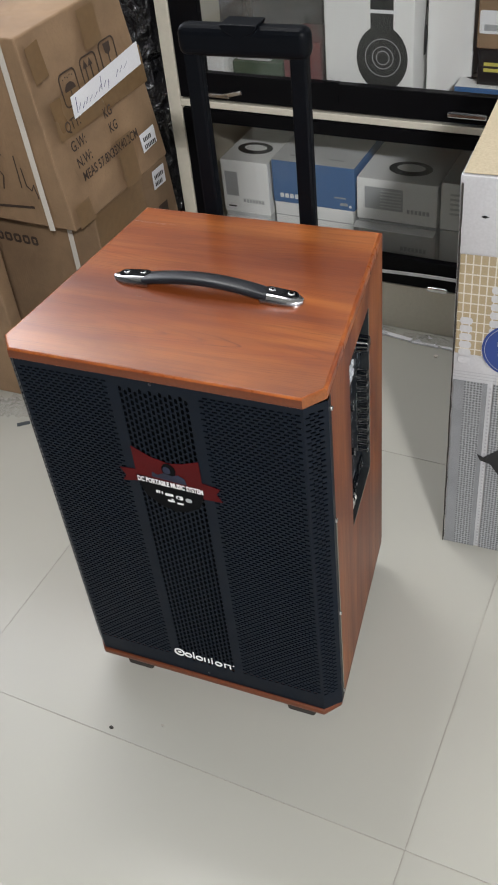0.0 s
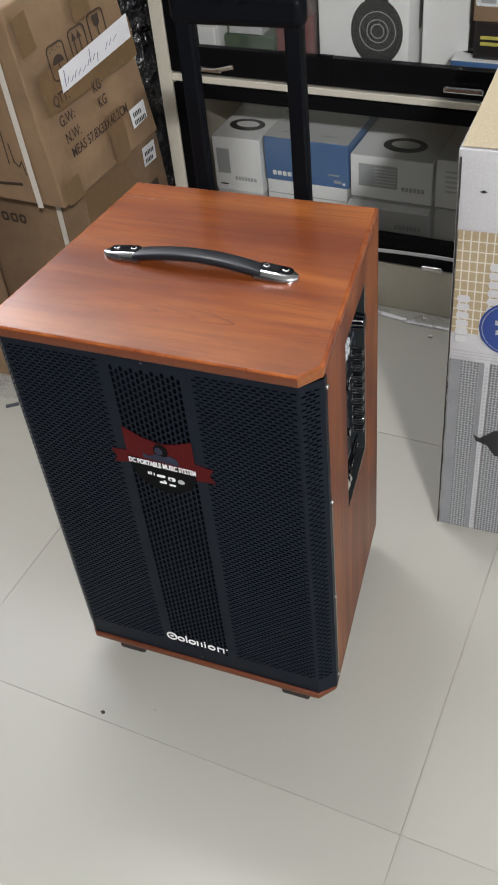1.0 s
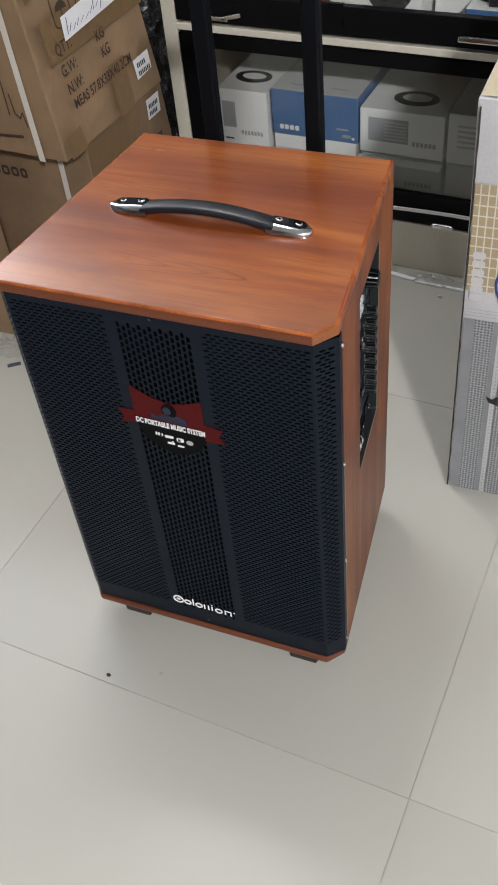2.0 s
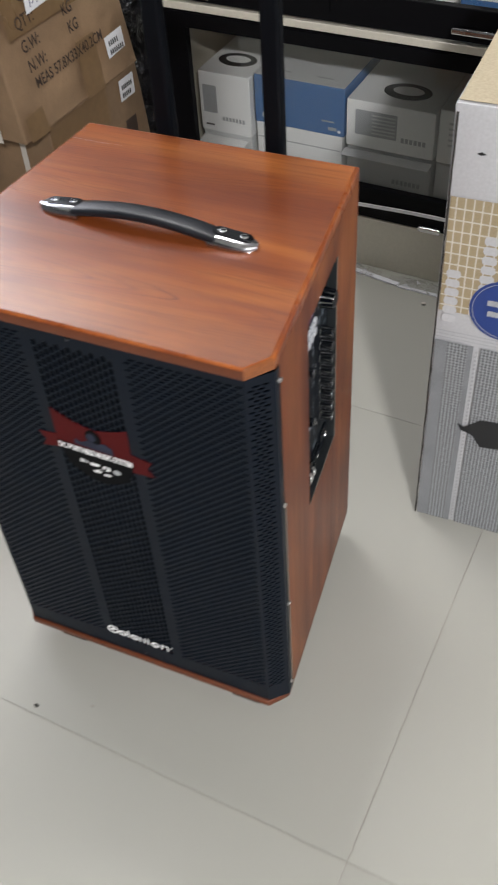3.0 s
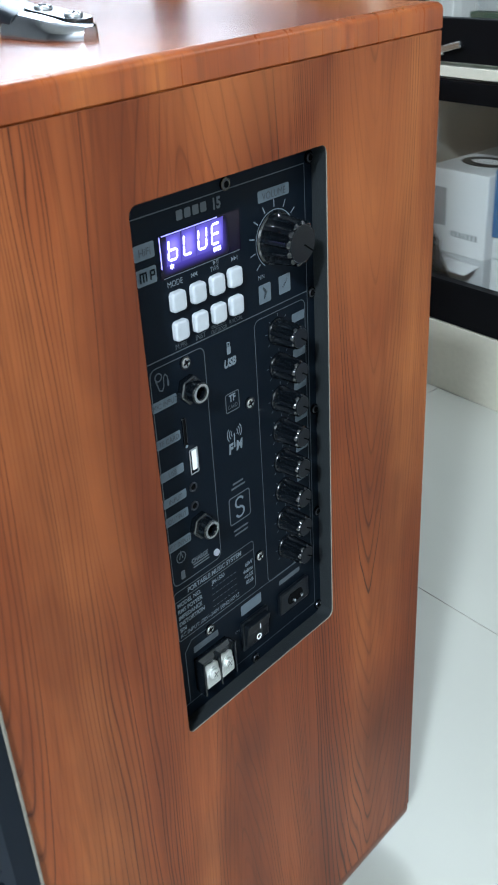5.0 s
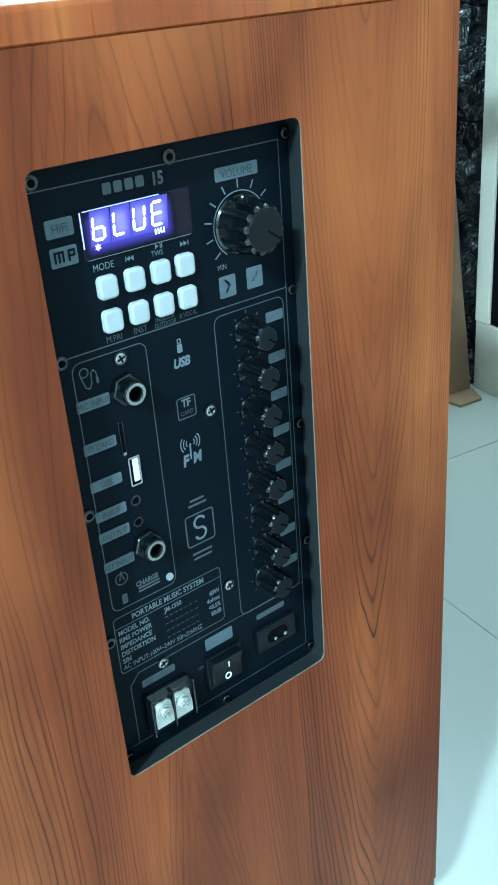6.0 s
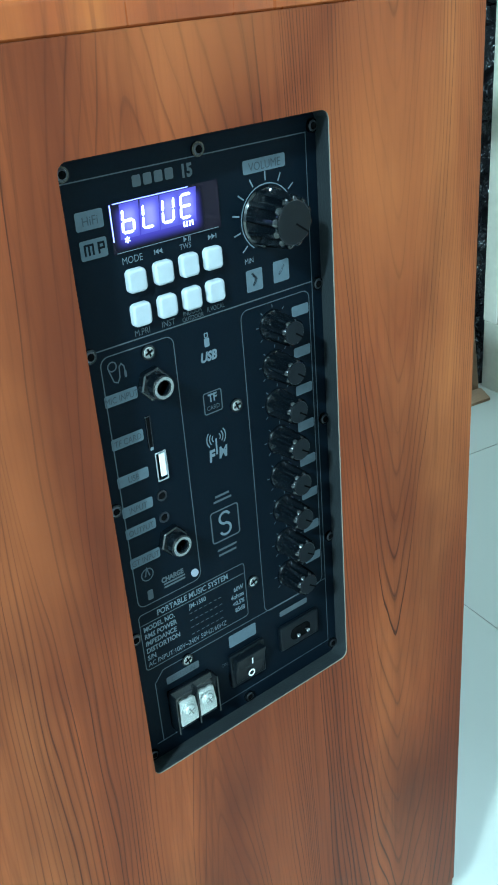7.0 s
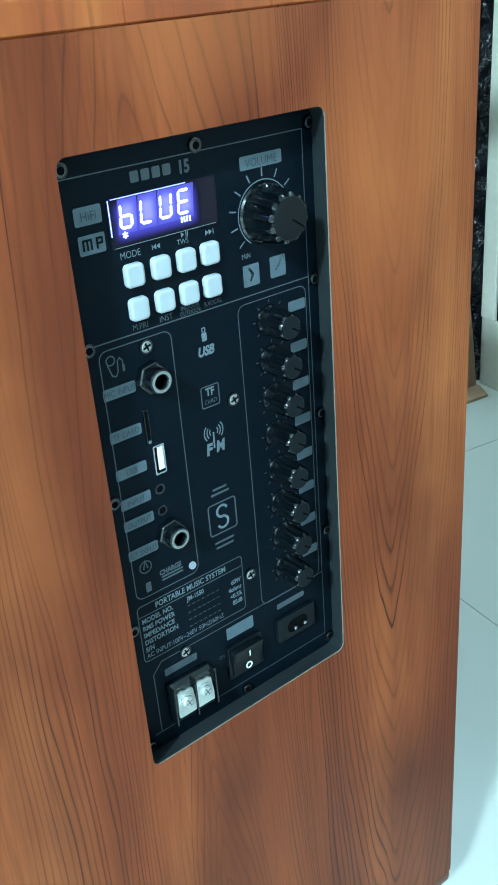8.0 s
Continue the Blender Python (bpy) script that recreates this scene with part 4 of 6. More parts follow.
# small logos beside the display
tag(0.1548, 0.1672, 0.6203, 0.6278)
letters("lettering", "HiFi", 0.0052, tag_ink, panel, pose(U(0.1610), V(0.6222), PRINT * 2), "CENTER", 0, 0.9)
tag(0.1551, 0.1672, 0.6085, 0.6165)
for u in (0.1566, 0.1584, 0.1602, 0.1628):
    stamp("bar", round_rect(U(u), U(u + 0.0009), V(0.6103), V(0.6148), 0.0002, 2), abs_black, "", PRINT * 2)
for ua, ub, va in ((0.1566, 0.1611, 0.6141), (0.1628, 0.1660, 0.6141), (0.1628, 0.1660, 0.6120)):
    stamp("bar", round_rect(U(ua), U(ub), V(va), V(va + 0.0009), 0.0002, 2), abs_black, "", PRINT * 2)
stamp("bar", round_rect(U(0.1652), U(0.1660), V(0.6120), V(0.6150), 0.0002, 2), abs_black, "", PRINT * 2)

# eight soft buttons
for v, us in ((0.5956, (0.1778, 0.1912, 0.2043, 0.2169)), (0.5808, (0.1780, 0.1912, 0.2041, 0.2166))):
    for u in us:
        bm = rounded(prism(round_rect(-0.0046, 0.0046, -0.0050, 0.0050, 0.0021, 4), 0, 0.0030), 0.0011, 3, lambda e: all(w.co.z > 0.0028 for w in e.verts))
        part("button", bm, button_white, panel, "white soft button", pose(U(u), V(v), 0), True)
words("MODE", 0.0042, 0.1778, 0.6030, None, "CENTER")
words("TWS", 0.0034, 0.2040, 0.6026, None, "CENTER")
words("M.PRI", 0.0040, 0.1780, 0.5714, print_dim, "CENTER")
words("INST", 0.0040, 0.1912, 0.5714, print_dim, "CENTER")
words("INDOOR", 0.0030, 0.2041, 0.5734, print_dim, "CENTER")
words("OUTDOOR", 0.0030, 0.2041, 0.5708, print_dim, "CENTER", 0, 0.75)
words("R.VOCAL", 0.0032, 0.2166, 0.5718, print_dim, "CENTER", 0, 0.75)


def arrow(u, v, way):
    stamp("mark", [(U(u), V(v) - 0.0012), (U(u) + 0.0018 * way, V(v)), (U(u), V(v) + 0.0012)][::way], print_grey)


arrow(0.1906, 0.6047, -1), arrow(0.1924, 0.6047, -1), arrow(0.2160, 0.6047, 1), arrow(0.2178, 0.6047, 1), arrow(0.2034, 0.6066, 1)
for u in (0.1884, 0.2200, 0.2058, 0.2066):
    stamp("mark", round_rect(U(u), U(u + 0.0004), V(0.6036 if u < 0.2 or u > 0.21 else 0.6054), V(0.6058 if u < 0.2 or u > 0.21 else 0.6078), 0.0001, 1), print_grey)

# volume
tag(0.2373, 0.2610, 0.6270, 0.6330)
letters("lettering", "VOLUME", 0.0052, tag_ink, panel, pose(U(0.2491), V(0.6281), PRINT * 2), "CENTER", 0, 0.9)
for a in range(-40, 221, 26):
    c, s_ = math.cos(radians(a)), math.sin(radians(a))
    stroke([(U(0.2492) + 0.0163 * c, V(0.6065) + 0.0163 * s_), (U(0.2492) + 0.0202 * c, V(0.6065) + 0.0202 * s_)], 0.0007, print_grey, "tick")
stroke([(U(0.2492) + 0.0150 * math.cos(radians(a)), V(0.6065) + 0.0150 * math.sin(radians(a))) for a in range(30, 246, 12)], 0.0005, print_grey, "arc")
words("MIN", 0.0034, 0.2371, 0.5880, print_grey, "CENTER")
tag(0.2346, 0.2440, 0.5745, 0.5848), tag(0.2504, 0.2598, 0.5750, 0.5852)
stroke([(U(0.2380), V(0.5830)), (U(0.2405), V(0.5800)), (U(0.2385), V(0.5770))], 0.0012, abs_black, "mark")
stroke([(U(0.2535), V(0.5785)), (U(0.2560), V(0.5810)), (U(0.2570), V(0.5830))], 0.0012, abs_black, "mark")


def knob(u, v, low, high, tall, ribs):
    """A ribbed knob with a skirt, tapering cap, bevelled crown and a pointer line."""
    n = ribs * 6
    levels = [(low * 1.07, 0.0), (low * 1.07, tall * 0.03), (low * 1.01, tall * 0.08), (low, tall * 0.10), (high, tall * 0.88), (high * 0.97, tall * 0.94), (high * 0.84, tall), (high * 0.2, tall * 1.01)]
    bm = bmesh.new()
    rows = []
    for k_, (r, z) in enumerate(levels):
        row = []
        for i in range(n):
            bite = (0.78, 0.74, 0.78, 1.0, 1.0, 1.0)[i % 6] if 2 < k_ < 5 else (0.90, 0.87, 0.90, 1.0, 1.0, 1.0)[i % 6] if k_ == 5 else 1.0
            a = 2 * math.pi * i / n
            row.append(bm.verts.new((r * bite * math.cos(a), r * bite * math.sin(a), z)))
        rows.append(row)
    for a, b in zip(rows, rows[1:]):
        for i in range(n):
            bm.faces.new((a[i], a[(i + 1) % n], b[(i + 1) % n], b[i]))
    bm.faces.new(rows[-1])
    made = part("knob", bm, knob_black, panel, "black ribbed rotary knob", pose(U(u), V(v), 0), True)
    part("cap", prism(ring(28, high * 0.82), tall, tall * 1.022, 0.0003, 1), cap_black, made, "matt black cap", None, True)
    part("pointer", box(-0.0004, 0.0004, high * 0.10, high * 0.80, tall * 1.01, tall * 1.022 + 0.0003), dark_inside, made, "", pose(0, 0, 0, 0, 0, 235))
    return made


knob(0.2492, 0.6065, 0.0132, 0.0118, 0.0185, 12)
for i in range(8):
    v = 0.5552 - 0.0203 * i
    knob(0.2480, v, 0.0073, 0.0068, 0.0162, 8)
    tag(0.2600, 0.2706, v - 0.0008 + 0.0010 * (i < 1), v + 0.0045 + 0.0010 * (i < 1))
    for a in range(-40, 221, 43):
        c, s_ = math.cos(radians(a)), math.sin(radians(a))
        stroke([(U(0.2482) + 0.0088 * c, V(v) + 0.0088 * s_), (U(0.2482) + 0.0103 * c, V(v) + 0.0103 * s_)], 0.0005, print_dim, "tick")

# middle column of printed marks
stamp("mark", round_rect(U(0.2085), U(0.2113), V(0.5560), V(0.5602), 0.0004, 1), print_grey)
part("mark", frame_outline(round_rect(U(0.2089), U(0.2109), V(0.5604), V(0.5626), 0.0002, 1), round_rect(U(0.2093), U(0.2105), V(0.5606), V(0.5622), 0.0001, 1), 0.0001, 0.0004), print_grey, panel)
words("USB", 0.0062, 0.2100, 0.5492, print_grey, "CENTER", 0.0003, 0.85, PRINT, 0.18)
outline_box(0.2050, 0.2150, 0.5232, 0.5338, 0.001, 0.0006)
words("TF", 0.0055, 0.2100, 0.5290, print_grey, "CENTER", 0.0002)
words("CARD", 0.0032, 0.2100, 0.5248, print_dim, "CENTER")
for r in (0.0024, 0.0040, 0.0056):
    for side in (0, 180):
        pts = [(U(0.2098) + r * math.cos(radians(side + a)), V(0.5098) + r * math.sin(radians(side + a))) for a in range(-40, 41, 20)]
        stroke(pts, 0.0006, print_grey, "mark")
words("F", 0.0082, 0.2062, 0.4984, print_grey, "CENTER", 0.0004, 0.85, PRINT, 0.10)
words("M", 0.0082, 0.2128, 0.4984, print_grey, "CENTER", 0.0003, 0.80, PRINT, 0.10)
stroke([(U(0.2094), V(0.5010)), (U(0.2096), V(0.5095))], 0.0009, print_grey, "mark")
for v, w in ((0.4785, 0.0085), (0.4758, 0.0110), (0.4480, 0.0120), (0.4450, 0.0110)):
    stamp("bar", round_rect(U(0.2098) - w / 2, U(0.2098) + w / 2, V(v) - 0.0006, V(v) + 0.0006, 0.0002, 1), print_dim)
outline_box(0.2018, 0.2183, 0.4530, 0.4705, 0.0015, 0.0008)
for cy, sweep_of in ((0.4652, range(20, 291, 18)), (0.4588, range(110, -161, -18))):
    stroke([(U(0.2100) + 0.0032 * math.cos(radians(a)), V(cy) + 0.0032 * math.sin(radians(a))) for a in sweep_of], 0.0013, print_grey, "loop")

# sockets
for v, what in ((0.5469, "MIC INPUT"), (0.5262, "TF CARD"), (0.5072, "USB"), (0.4915, "INPUT"), (0.4800, "OUTPUT"), (0.4636, "GT INPUT")):
    tag(0.1553, 0.1715, v - 0.0027, v + 0.0028)
    letters("lettering", what, 0.0043, tag_ink, panel, pose(U(0.1634), V(v) - 0.0014, PRINT * 2), "CENTER", 0, 0.8)


def jack(u, v):
    nut = part("jack_socket", rounded(prism(ring(6, 0.0078, turn=0.2), 0, 0.0045), 0.0006, 1), knob_black, panel, "jack socket with steel ring", pose(U(u), V(v), 0))
    part("sleeve", frame_outline(ring(20, 0.0056), ring(20, 0.0034), 0.004, 0.0098), knob_black, nut, "", None, True)
    part("ring", frame_outline(ring(20, 0.0050), ring(20, 0.0037), 0.0096, 0.0106), zinc, nut, "", None, True)
    part("bore", prism(ring(16, 0.0034), 0.004, 0.0046), dark_inside, nut)


jack(0.1790, 0.5490), jack(0.1782, 0.4680)
part("card_slot", box(U(0.1736), U(0.1754), V(0.5180), V(0.5335), -0.001, 0.0006, 0.0002, 1), dark_inside, panel, "narrow card slot")
stamp("tip", round_rect(U(0.1738), U(0.1754), V(0.5170), V(0.5186), 0.0003, 1), print_grey, "", 0.0009)
part("slot_rim", frame_outline(round_rect(U(0.1733), U(0.1757), V(0.5176), V(0.5339), 0.0004, 2), round_rect(U(0.1736), U(0.1754), V(0.5180), V(0.5335), 0.0003, 2), 0, 0.0007), screw_dark, panel)
usb = part("usb_socket", frame_outline(round_rect(U(0.1752), U(0.1812), V(0.5002), V(0.5152), 0.0005, 2), round_rect(U(0.1759), U(0.1805), V(0.5010), V(0.5144), 0.0003, 2), 0, 0.0014), chrome, panel, "steel-rimmed data socket")
part("tongue", box(U(0.1777), U(0.1803), V(0.5022), V(0.5138), 0, 0.0011), white_print, usb, "white plastic tongue")
part("dark", box(U(0.1760), U(0.1776), V(0.5012), V(0.5142), 0, 0.0004), dark_inside, usb)
for u, v in ((0.1766, 0.4922), (0.1763, 0.4806)):
    hole = part("mini_jack", frame_outline(ring(16, 0.0027), ring(16, 0.0019), 0, 0.0008), screw_dark, panel, "small round audio socket", pose(U(u), V(v), 0))
    part("bore", prism(ring(12, 0.0019), 0, 0.0003), dark_inside, hole)
part("indicator", rounded(prism(ring(12, 0.0021), 0, 0.0016), 0.0006, 2), led_white, panel, "white charge indicator", pose(U(0.1889), V(0.4428), 0), True)
words("CHARGE", 0.0038, 0.1702, 0.4458, print_dim, "LEFT", 0.0002)
for v in (0.4440, 0.4422):
    stamp("bar", round_rect(U(0.1712), U(0.1835), V(v), V(v + 0.0010), 0.0002, 1), print_dim)
pts = [(U(0.1632) + 0.0033 * math.cos(radians(a)), V(0.4545) + 0.0033 * math.sin(radians(a))) for a in range(0, 361, 30)]
stroke(pts, 0.0006, print_dim, "mark")
stroke([(U(0.1620), V(0.4535)), (U(0.1632), V(0.4580)), (U(0.1644), V(0.4535))], 0.0008, print_dim, "mark")
stamp("mark", round_rect(U(0.1618), U(0.1648), V(0.4400), V(0.4455), 0.0004, 1), print_dim)
pts = [(U(0.1612) + 0.0021 * math.cos(radians(a)), V(0.5618) + 0.0021 * math.sin(radians(a))) for a in range(0, 361, 30)]
stroke(pts, 0.0006, print_dim, "mark")
stroke([(U(0.1594), V(0.5605)), (U(0.1612), V(0.5548)), (U(0.1630), V(0.5540)), (U(0.1642), V(0.5560)), (U(0.1645), V(0.5608)), (U(0.1656), V(0.5620)), (U(0.1668), V(0.5606)), (U(0.1670), V(0.5585))], 0.0006, print_dim, "mark")
stamp("mark", round_rect(U(0.1665), U(0.1677), V(0.5552), V(0.5586), 0.0004, 1), print_dim)

# table of ratings
words("PORTABLE MUSIC SYSTEM", 0.0046, 0.1868, 0.4292, print_grey, "CENTER", 0.0001, 0.82)
RATINGS = (("MODEL NO.", "JM-1550"), ("RMS POWER", "60W"), ("IMPEDANCE", "4ohms"), ("DISTORTION", "<0.5%"), ("S/N", "85dB"))
for i, (name, value) in enumerate(RATINGS):
    v = 0.4232 - 0.0043 * i
    words(name, 0.0040, 0.1566, v, print_grey, "LEFT", 0.0001, 0.85)
    if i:
        words(value, 0.0038, 0.2172, v, print_grey, "RIGHT", 0.0001, 0.82)
    else:
        words(value, 0.0038, 0.1835, v, print_grey, "LEFT", 0.0001, 0.82)
    if i:
        for j in range(7):
            u = 0.1832 + 0.0030 * j
            stamp("dash", round_rect(U(u), U(u + 0.0018), V(v + 0.0012), V(v + 0.0016), 0.0001, 1), print_dim)
words("AC INPUT:100V~240V 50HZ/60HZ", 0.0040, 0.1566, 0.4020, print_grey, "LEFT", 0, 0.82)

# supply row
tag(0.1650, 0.1850, 0.3852, 0.3897, print_dim)
letters("lettering", "DC12V IN", 0.0040, tag_ink, panel, pose(U(0.1750), V(0.3860), PRINT * 2), "CENTER", 0, 0.85)
block = part("terminal_block", rounded(prism([(V(0.3575), 0.0), (V(0.3575), 0.0040), (V(0.3640), 0.0062), (V(0.3790), 0.0062), (V(0.3812), 0.0030), (V(0.3812), 0.0)], U(0.1640), U(0.1900)), 0.0006, 2), knob_black, panel, "black terminal block with two steel clamps", Matrix(((0, 0, 1, 0), (1, 0, 0, 0), (0, 1, 0, 0), (0, 0, 0, 1))), True)
TURN_BACK = Matrix(((0, 1, 0, 0), (0, 0, 1, 0), (1, 0, 0, 0), (0, 0, 0, 1)))
for u in (0.1712, 0.1828):
    at = TURN_BACK @ pose(U(u), V(0.3702), 0.0064, -6)
    plate = [(x * 1.12, y * 1.05) for x, y in ((-0.0046, 0.0058), (-0.0046, -0.0030), (-0.0052, -0.0040), (-0.0050, -0.0082), (0.0046, -0.0082), (0.0050, -0.0036), (0.0044, -0.0028), (0.0046, 0.0046), (0.0028, 0.0064), (0.0006, 0.0056), (-0.0022, 0.0068))]
    clamp = part("clamp", rounded(prism(plate[::-1], 0, 0.0016), 0.0004, 2), clamp_steel, block, "bright steel clamp with notched rim", at, True)
    part("washer", frame_outline(ring(18, 0.0043), ring(18, 0.0020), 0.0016, 0.0024), clamp_steel, clamp, "", None, True)
    part("screw", rounded(prism(ring(16, 0.0034), 0.0018, 0.0042), 0.0011, 3, lambda e: all(v.co.z > 0.004 for v in e.verts)), clamp_steel, clamp, "domed cross-head screw", None, True)
    for turn in (25, 115):
        part("groove", box(-0.0022, 0.0022, -0.0004, 0.0004, 0.0040, 0.0043), zinc, clamp, "", pose(0, 0, 0, 0, 0, turn))
part("wall", box(U(0.1766), U(0.1774), V(0.3578), V(0.3812), 0.0045, 0.0092), knob_black, block, "", TURN_BACK)
part("wall", box(U(0.1638), U(0.1646), V(0.3578), V(0.3812), 0.0020, 0.0088), knob_black, block, "", TURN_BACK)
part("wall", box(U(0.1894), U(0.1902), V(0.3578), V(0.3812), 0.0020, 0.0088), knob_black, block, "", TURN_BACK)
tag(0.2048, 0.2228, 0.3855, 0.3932)
switch = part("rocker_switch", box(U(0.2030), U(0.2262), V(0.3600), V(0.3815), 0, 0.0025, 0.0008), cap_black, panel, "black rocker switch", smooth=True)
rocker = part("rocker", rounded(prism([(-0.0088, 0.0015), (-0.0088, 0.0065), (0.0, 0.0042), (0.0088, 0.0030), (0.0088, 0.0015)], -0.0098, 0.0098), 0.0006, 2), cap_black, switch, "", pose(U(0.2146), V(0.3708), 0) @ Matrix(((0, 0, 1, 0), (-1, 0, 0, 0), (0, 1, 0, 0), (0, 0, 0, 1))), True)
stamp("mark", round_rect(U(0.2146) - 0.0004, U(0.2146) + 0.0004, V(0.3733), V(0.3770), 0.0002, 1), white_print, "", 0.0064, switch)
part("mark", frame_outline(ring(14, 0.0022, U(0.2146), V(0.3660)), ring(14, 0.0014, U(0.2146), V(0.3660)), 0.0046, 0.0048), white_print, switch)
tag(0.2395, 0.2592, 0.3870, 0.3905, print_dim)
inlet = part("mains_inlet", box(U(0.2372), U(0.2650), V(0.3650), V(0.3812), 0, 0.0030, 0.0012), cap_black, panel, "black two-pin mains inlet", smooth=True)
part("cavity", prism(round_rect(U(0.2440), U(0.2584), V(0.3690), V(0.3772), 0.0040, 4), 0.0030, 0.0033), dark_inside, inlet)
for u in (0.2478, 0.2546):
    part("pin", rounded(prism(ring(10, 0.0012), 0.0030, 0.0062), 0.0005, 2), chrome, inlet, "", pose(U(u), V(0.3731), 0), True)
words("ON", 0.0030, 0.1985, 0.3760, print_dim)

# ---- cartons beside the cabinet ----
def carton_mesh(wide, long, tall, lean=0.0, seed=0, bulge=0.006, cells=6, taper=0.0, wobble=0.0035):
    """A closed carton: x from -wide to 0, y from 0 to long, with softly bulging sides and worn edges."""
    bm = box(-wide, 0, 0, long, 0, tall)
    bmesh.ops.subdivide_edges(bm, edges=bm.edges, cuts=cells, use_grid_fill=True)
    for v in bm.verts:
        x, y, z = (v.co.x + wide) / wide, v.co.y / long, v.co.z / tall
        swell = 16 * max(0, y * (1 - y)) * max(0, z * (1 - z))
        swell_y = 16 * max(0, x * (1 - x)) * max(0, z * (1 - z))
        dx = (bulge * swell if x > 0.999 else -bulge * swell if x < 0.001 else 0)
        dy = (bulge * swell_y if y > 0.999 else -bulge * swell_y if y < 0.001 else 0)
        shift = noise.noise_vector(v.co * 6 + Vector((seed, seed * 2.1, 0))) * wobble
        v.co += Vector((dx, dy, 0)) + shift
        if v.co.z < 0.004:
            v.co.z = max(v.co.z, 0.0) if z < 0.01 else v.co.z
        v.co.x -= lean * max(0.0, v.co.z)
        v.co.y *= 1 - taper * max(0.0, v.co.z)
    sharp = [e for e in bm.edges if len(e.link_faces) == 2 and e.calc_face_angle(0) > 1.0]
    bmesh.ops.bevel(bm, geom=sharp, offset=0.004, segments=2, profile=0.5, affect="EDGES")
    return bm


def flat_on(m, name, outline, material, parent, lift=0.0, label=""):
    bm = bmesh.new()
    bm.faces.new([bm.verts.new((x, y, lift)) for x, y in outline])
    return part(name, bm, material, parent, label, m)


def pen(m, points, width, material, parent, lift, name="pen_stroke"):
    bm = ribbon(points, width, lift)
    return part(name, bm, material, parent, "", m)


LEAN = 0.10
# lower carton
B_AT = pose(-0.5680, 0.793, 0, 0, 0, -5)
low_carton = thing("carton", "brown corrugated carton on the floor, under another carton, strapped", "carton", B_AT, "brown cartons")
part("body", carton_mesh(0.50, 0.363, 0.428, 0.0, 3, 0.0015, 6, 0.35, 0.0012), kraft_shaded, low_carton)
SIDE_B = Matrix(((0, 0, 1, 0.0030), (1, 0, 0, 0), (0, 1, 0, 0), (0, 0, 0, 1)))
END_B = Matrix(((1, 0, 0, 0), (0, 0, -1, -0.0030), (0, 1, 0, 0), (0, 0, 0, 1)))
flat_on(SIDE_B, "label", rect(0.236, 0.289, 0.369, 0.415), paper_white, low_carton, 0.0, "small white paper label")
for y, count in ((0.397, 6), (0.380, 5)):
    for i in range(count):
        flat_on(SIDE_B, "bar", rect(0.243 + 0.0066 * i, 0.2475 + 0.0066 * i, y - 0.005, y + 0.005), ink_black, low_carton, 0.0008)
flat_on(SIDE_B, "printed_box", rect(0.240, 0.280, 0.285, 0.325), carton_ink, low_carton, 0.0008)
flat_on(SIDE_B, "tape", rect(0.0, 0.19, 0.350, 0.423), tape_brown, low_carton, 0.0002, "brown packing tape")
for x, w in ((-0.285, 0.016), (-0.262, 0.020), (-0.236, 0.020), (-0.210, 0.020), (-0.186, 0.018)):
    part("bar", frame_outline(round_rect(x - w / 2, x + w / 2, 0.322, 0.345, 0.006, 3), round_rect(x - w / 2 + 0.005, x + w / 2 - 0.005, 0.328, 0.339, 0.002, 3), 0, 0.0006), carton_ink, low_carton, "", END_B)
flat_on(END_B, "strap", rect(-0.082, -0.068, 0.0, 0.43), strap_white, low_carton, 0.001, "white packing strap")

# upper carton
A_AT = pose(-0.5680, 0.7155, 0.429, 0, 0, -5)
high_carton = thing("carton", "brown corrugated carton with printed marks and a pasted note", "carton", A_AT, "brown cartons")
part("body", carton_mesh(0.46, 0.385, 0.395, LEAN, 8, 0.0015, 6, 0.25, 0.0012), kraft, high_carton)
n_ = math.hypot(1, LEAN)
SIDE_A = Matrix(((0, -LEAN / n_, 1 / n_, 0.0030), (1, 0, 0, 0.07), (0, 1 / n_, LEAN / n_, 0.106), (0, 0, 0, 1)))
END_A = Matrix(((1, -LEAN, 0, -0.002), (0, 0, -1, -0.0030), (0, 1, 0, 0), (0, 0, 0, 1)))
flat_on(SIDE_A, "tape", rect(-0.045, 0.288, 0.078, 0.158), tape_brown, high_carton, 0.0003, "brown packing tape")
flat_on(SIDE_A, "tape", rect(0.120, 0.180, -0.100, 0.010), tape_brown, high_carton, 0.0003)
flat_on(SIDE_A, "tape", rect(0.110, 0.170, 0.205, 0.283), tape_brown, high_carton, 0.0003)
flat_on(SIDE_A, "tape", [(-0.064, 0.200), (-0.020, 0.205), (-0.024, 0.275), (-0.066, 0.270)], tape_brown, high_carton, 0.0003)
flat_on(SIDE_A, "tape", [(-0.066, -0.100), (-0.010, -0.102), (-0.014, -0.050), (-0.066, -0.055)], tape_brown, high_carton, 0.0003)
flat_on(SIDE_A, "note", [(0.013, 0.104), (0.278, 0.119), (0.280, 0.167), (0.018, 0.147)], paper_white, high_carton, 0.0024, "white paper note with blue pen marks")
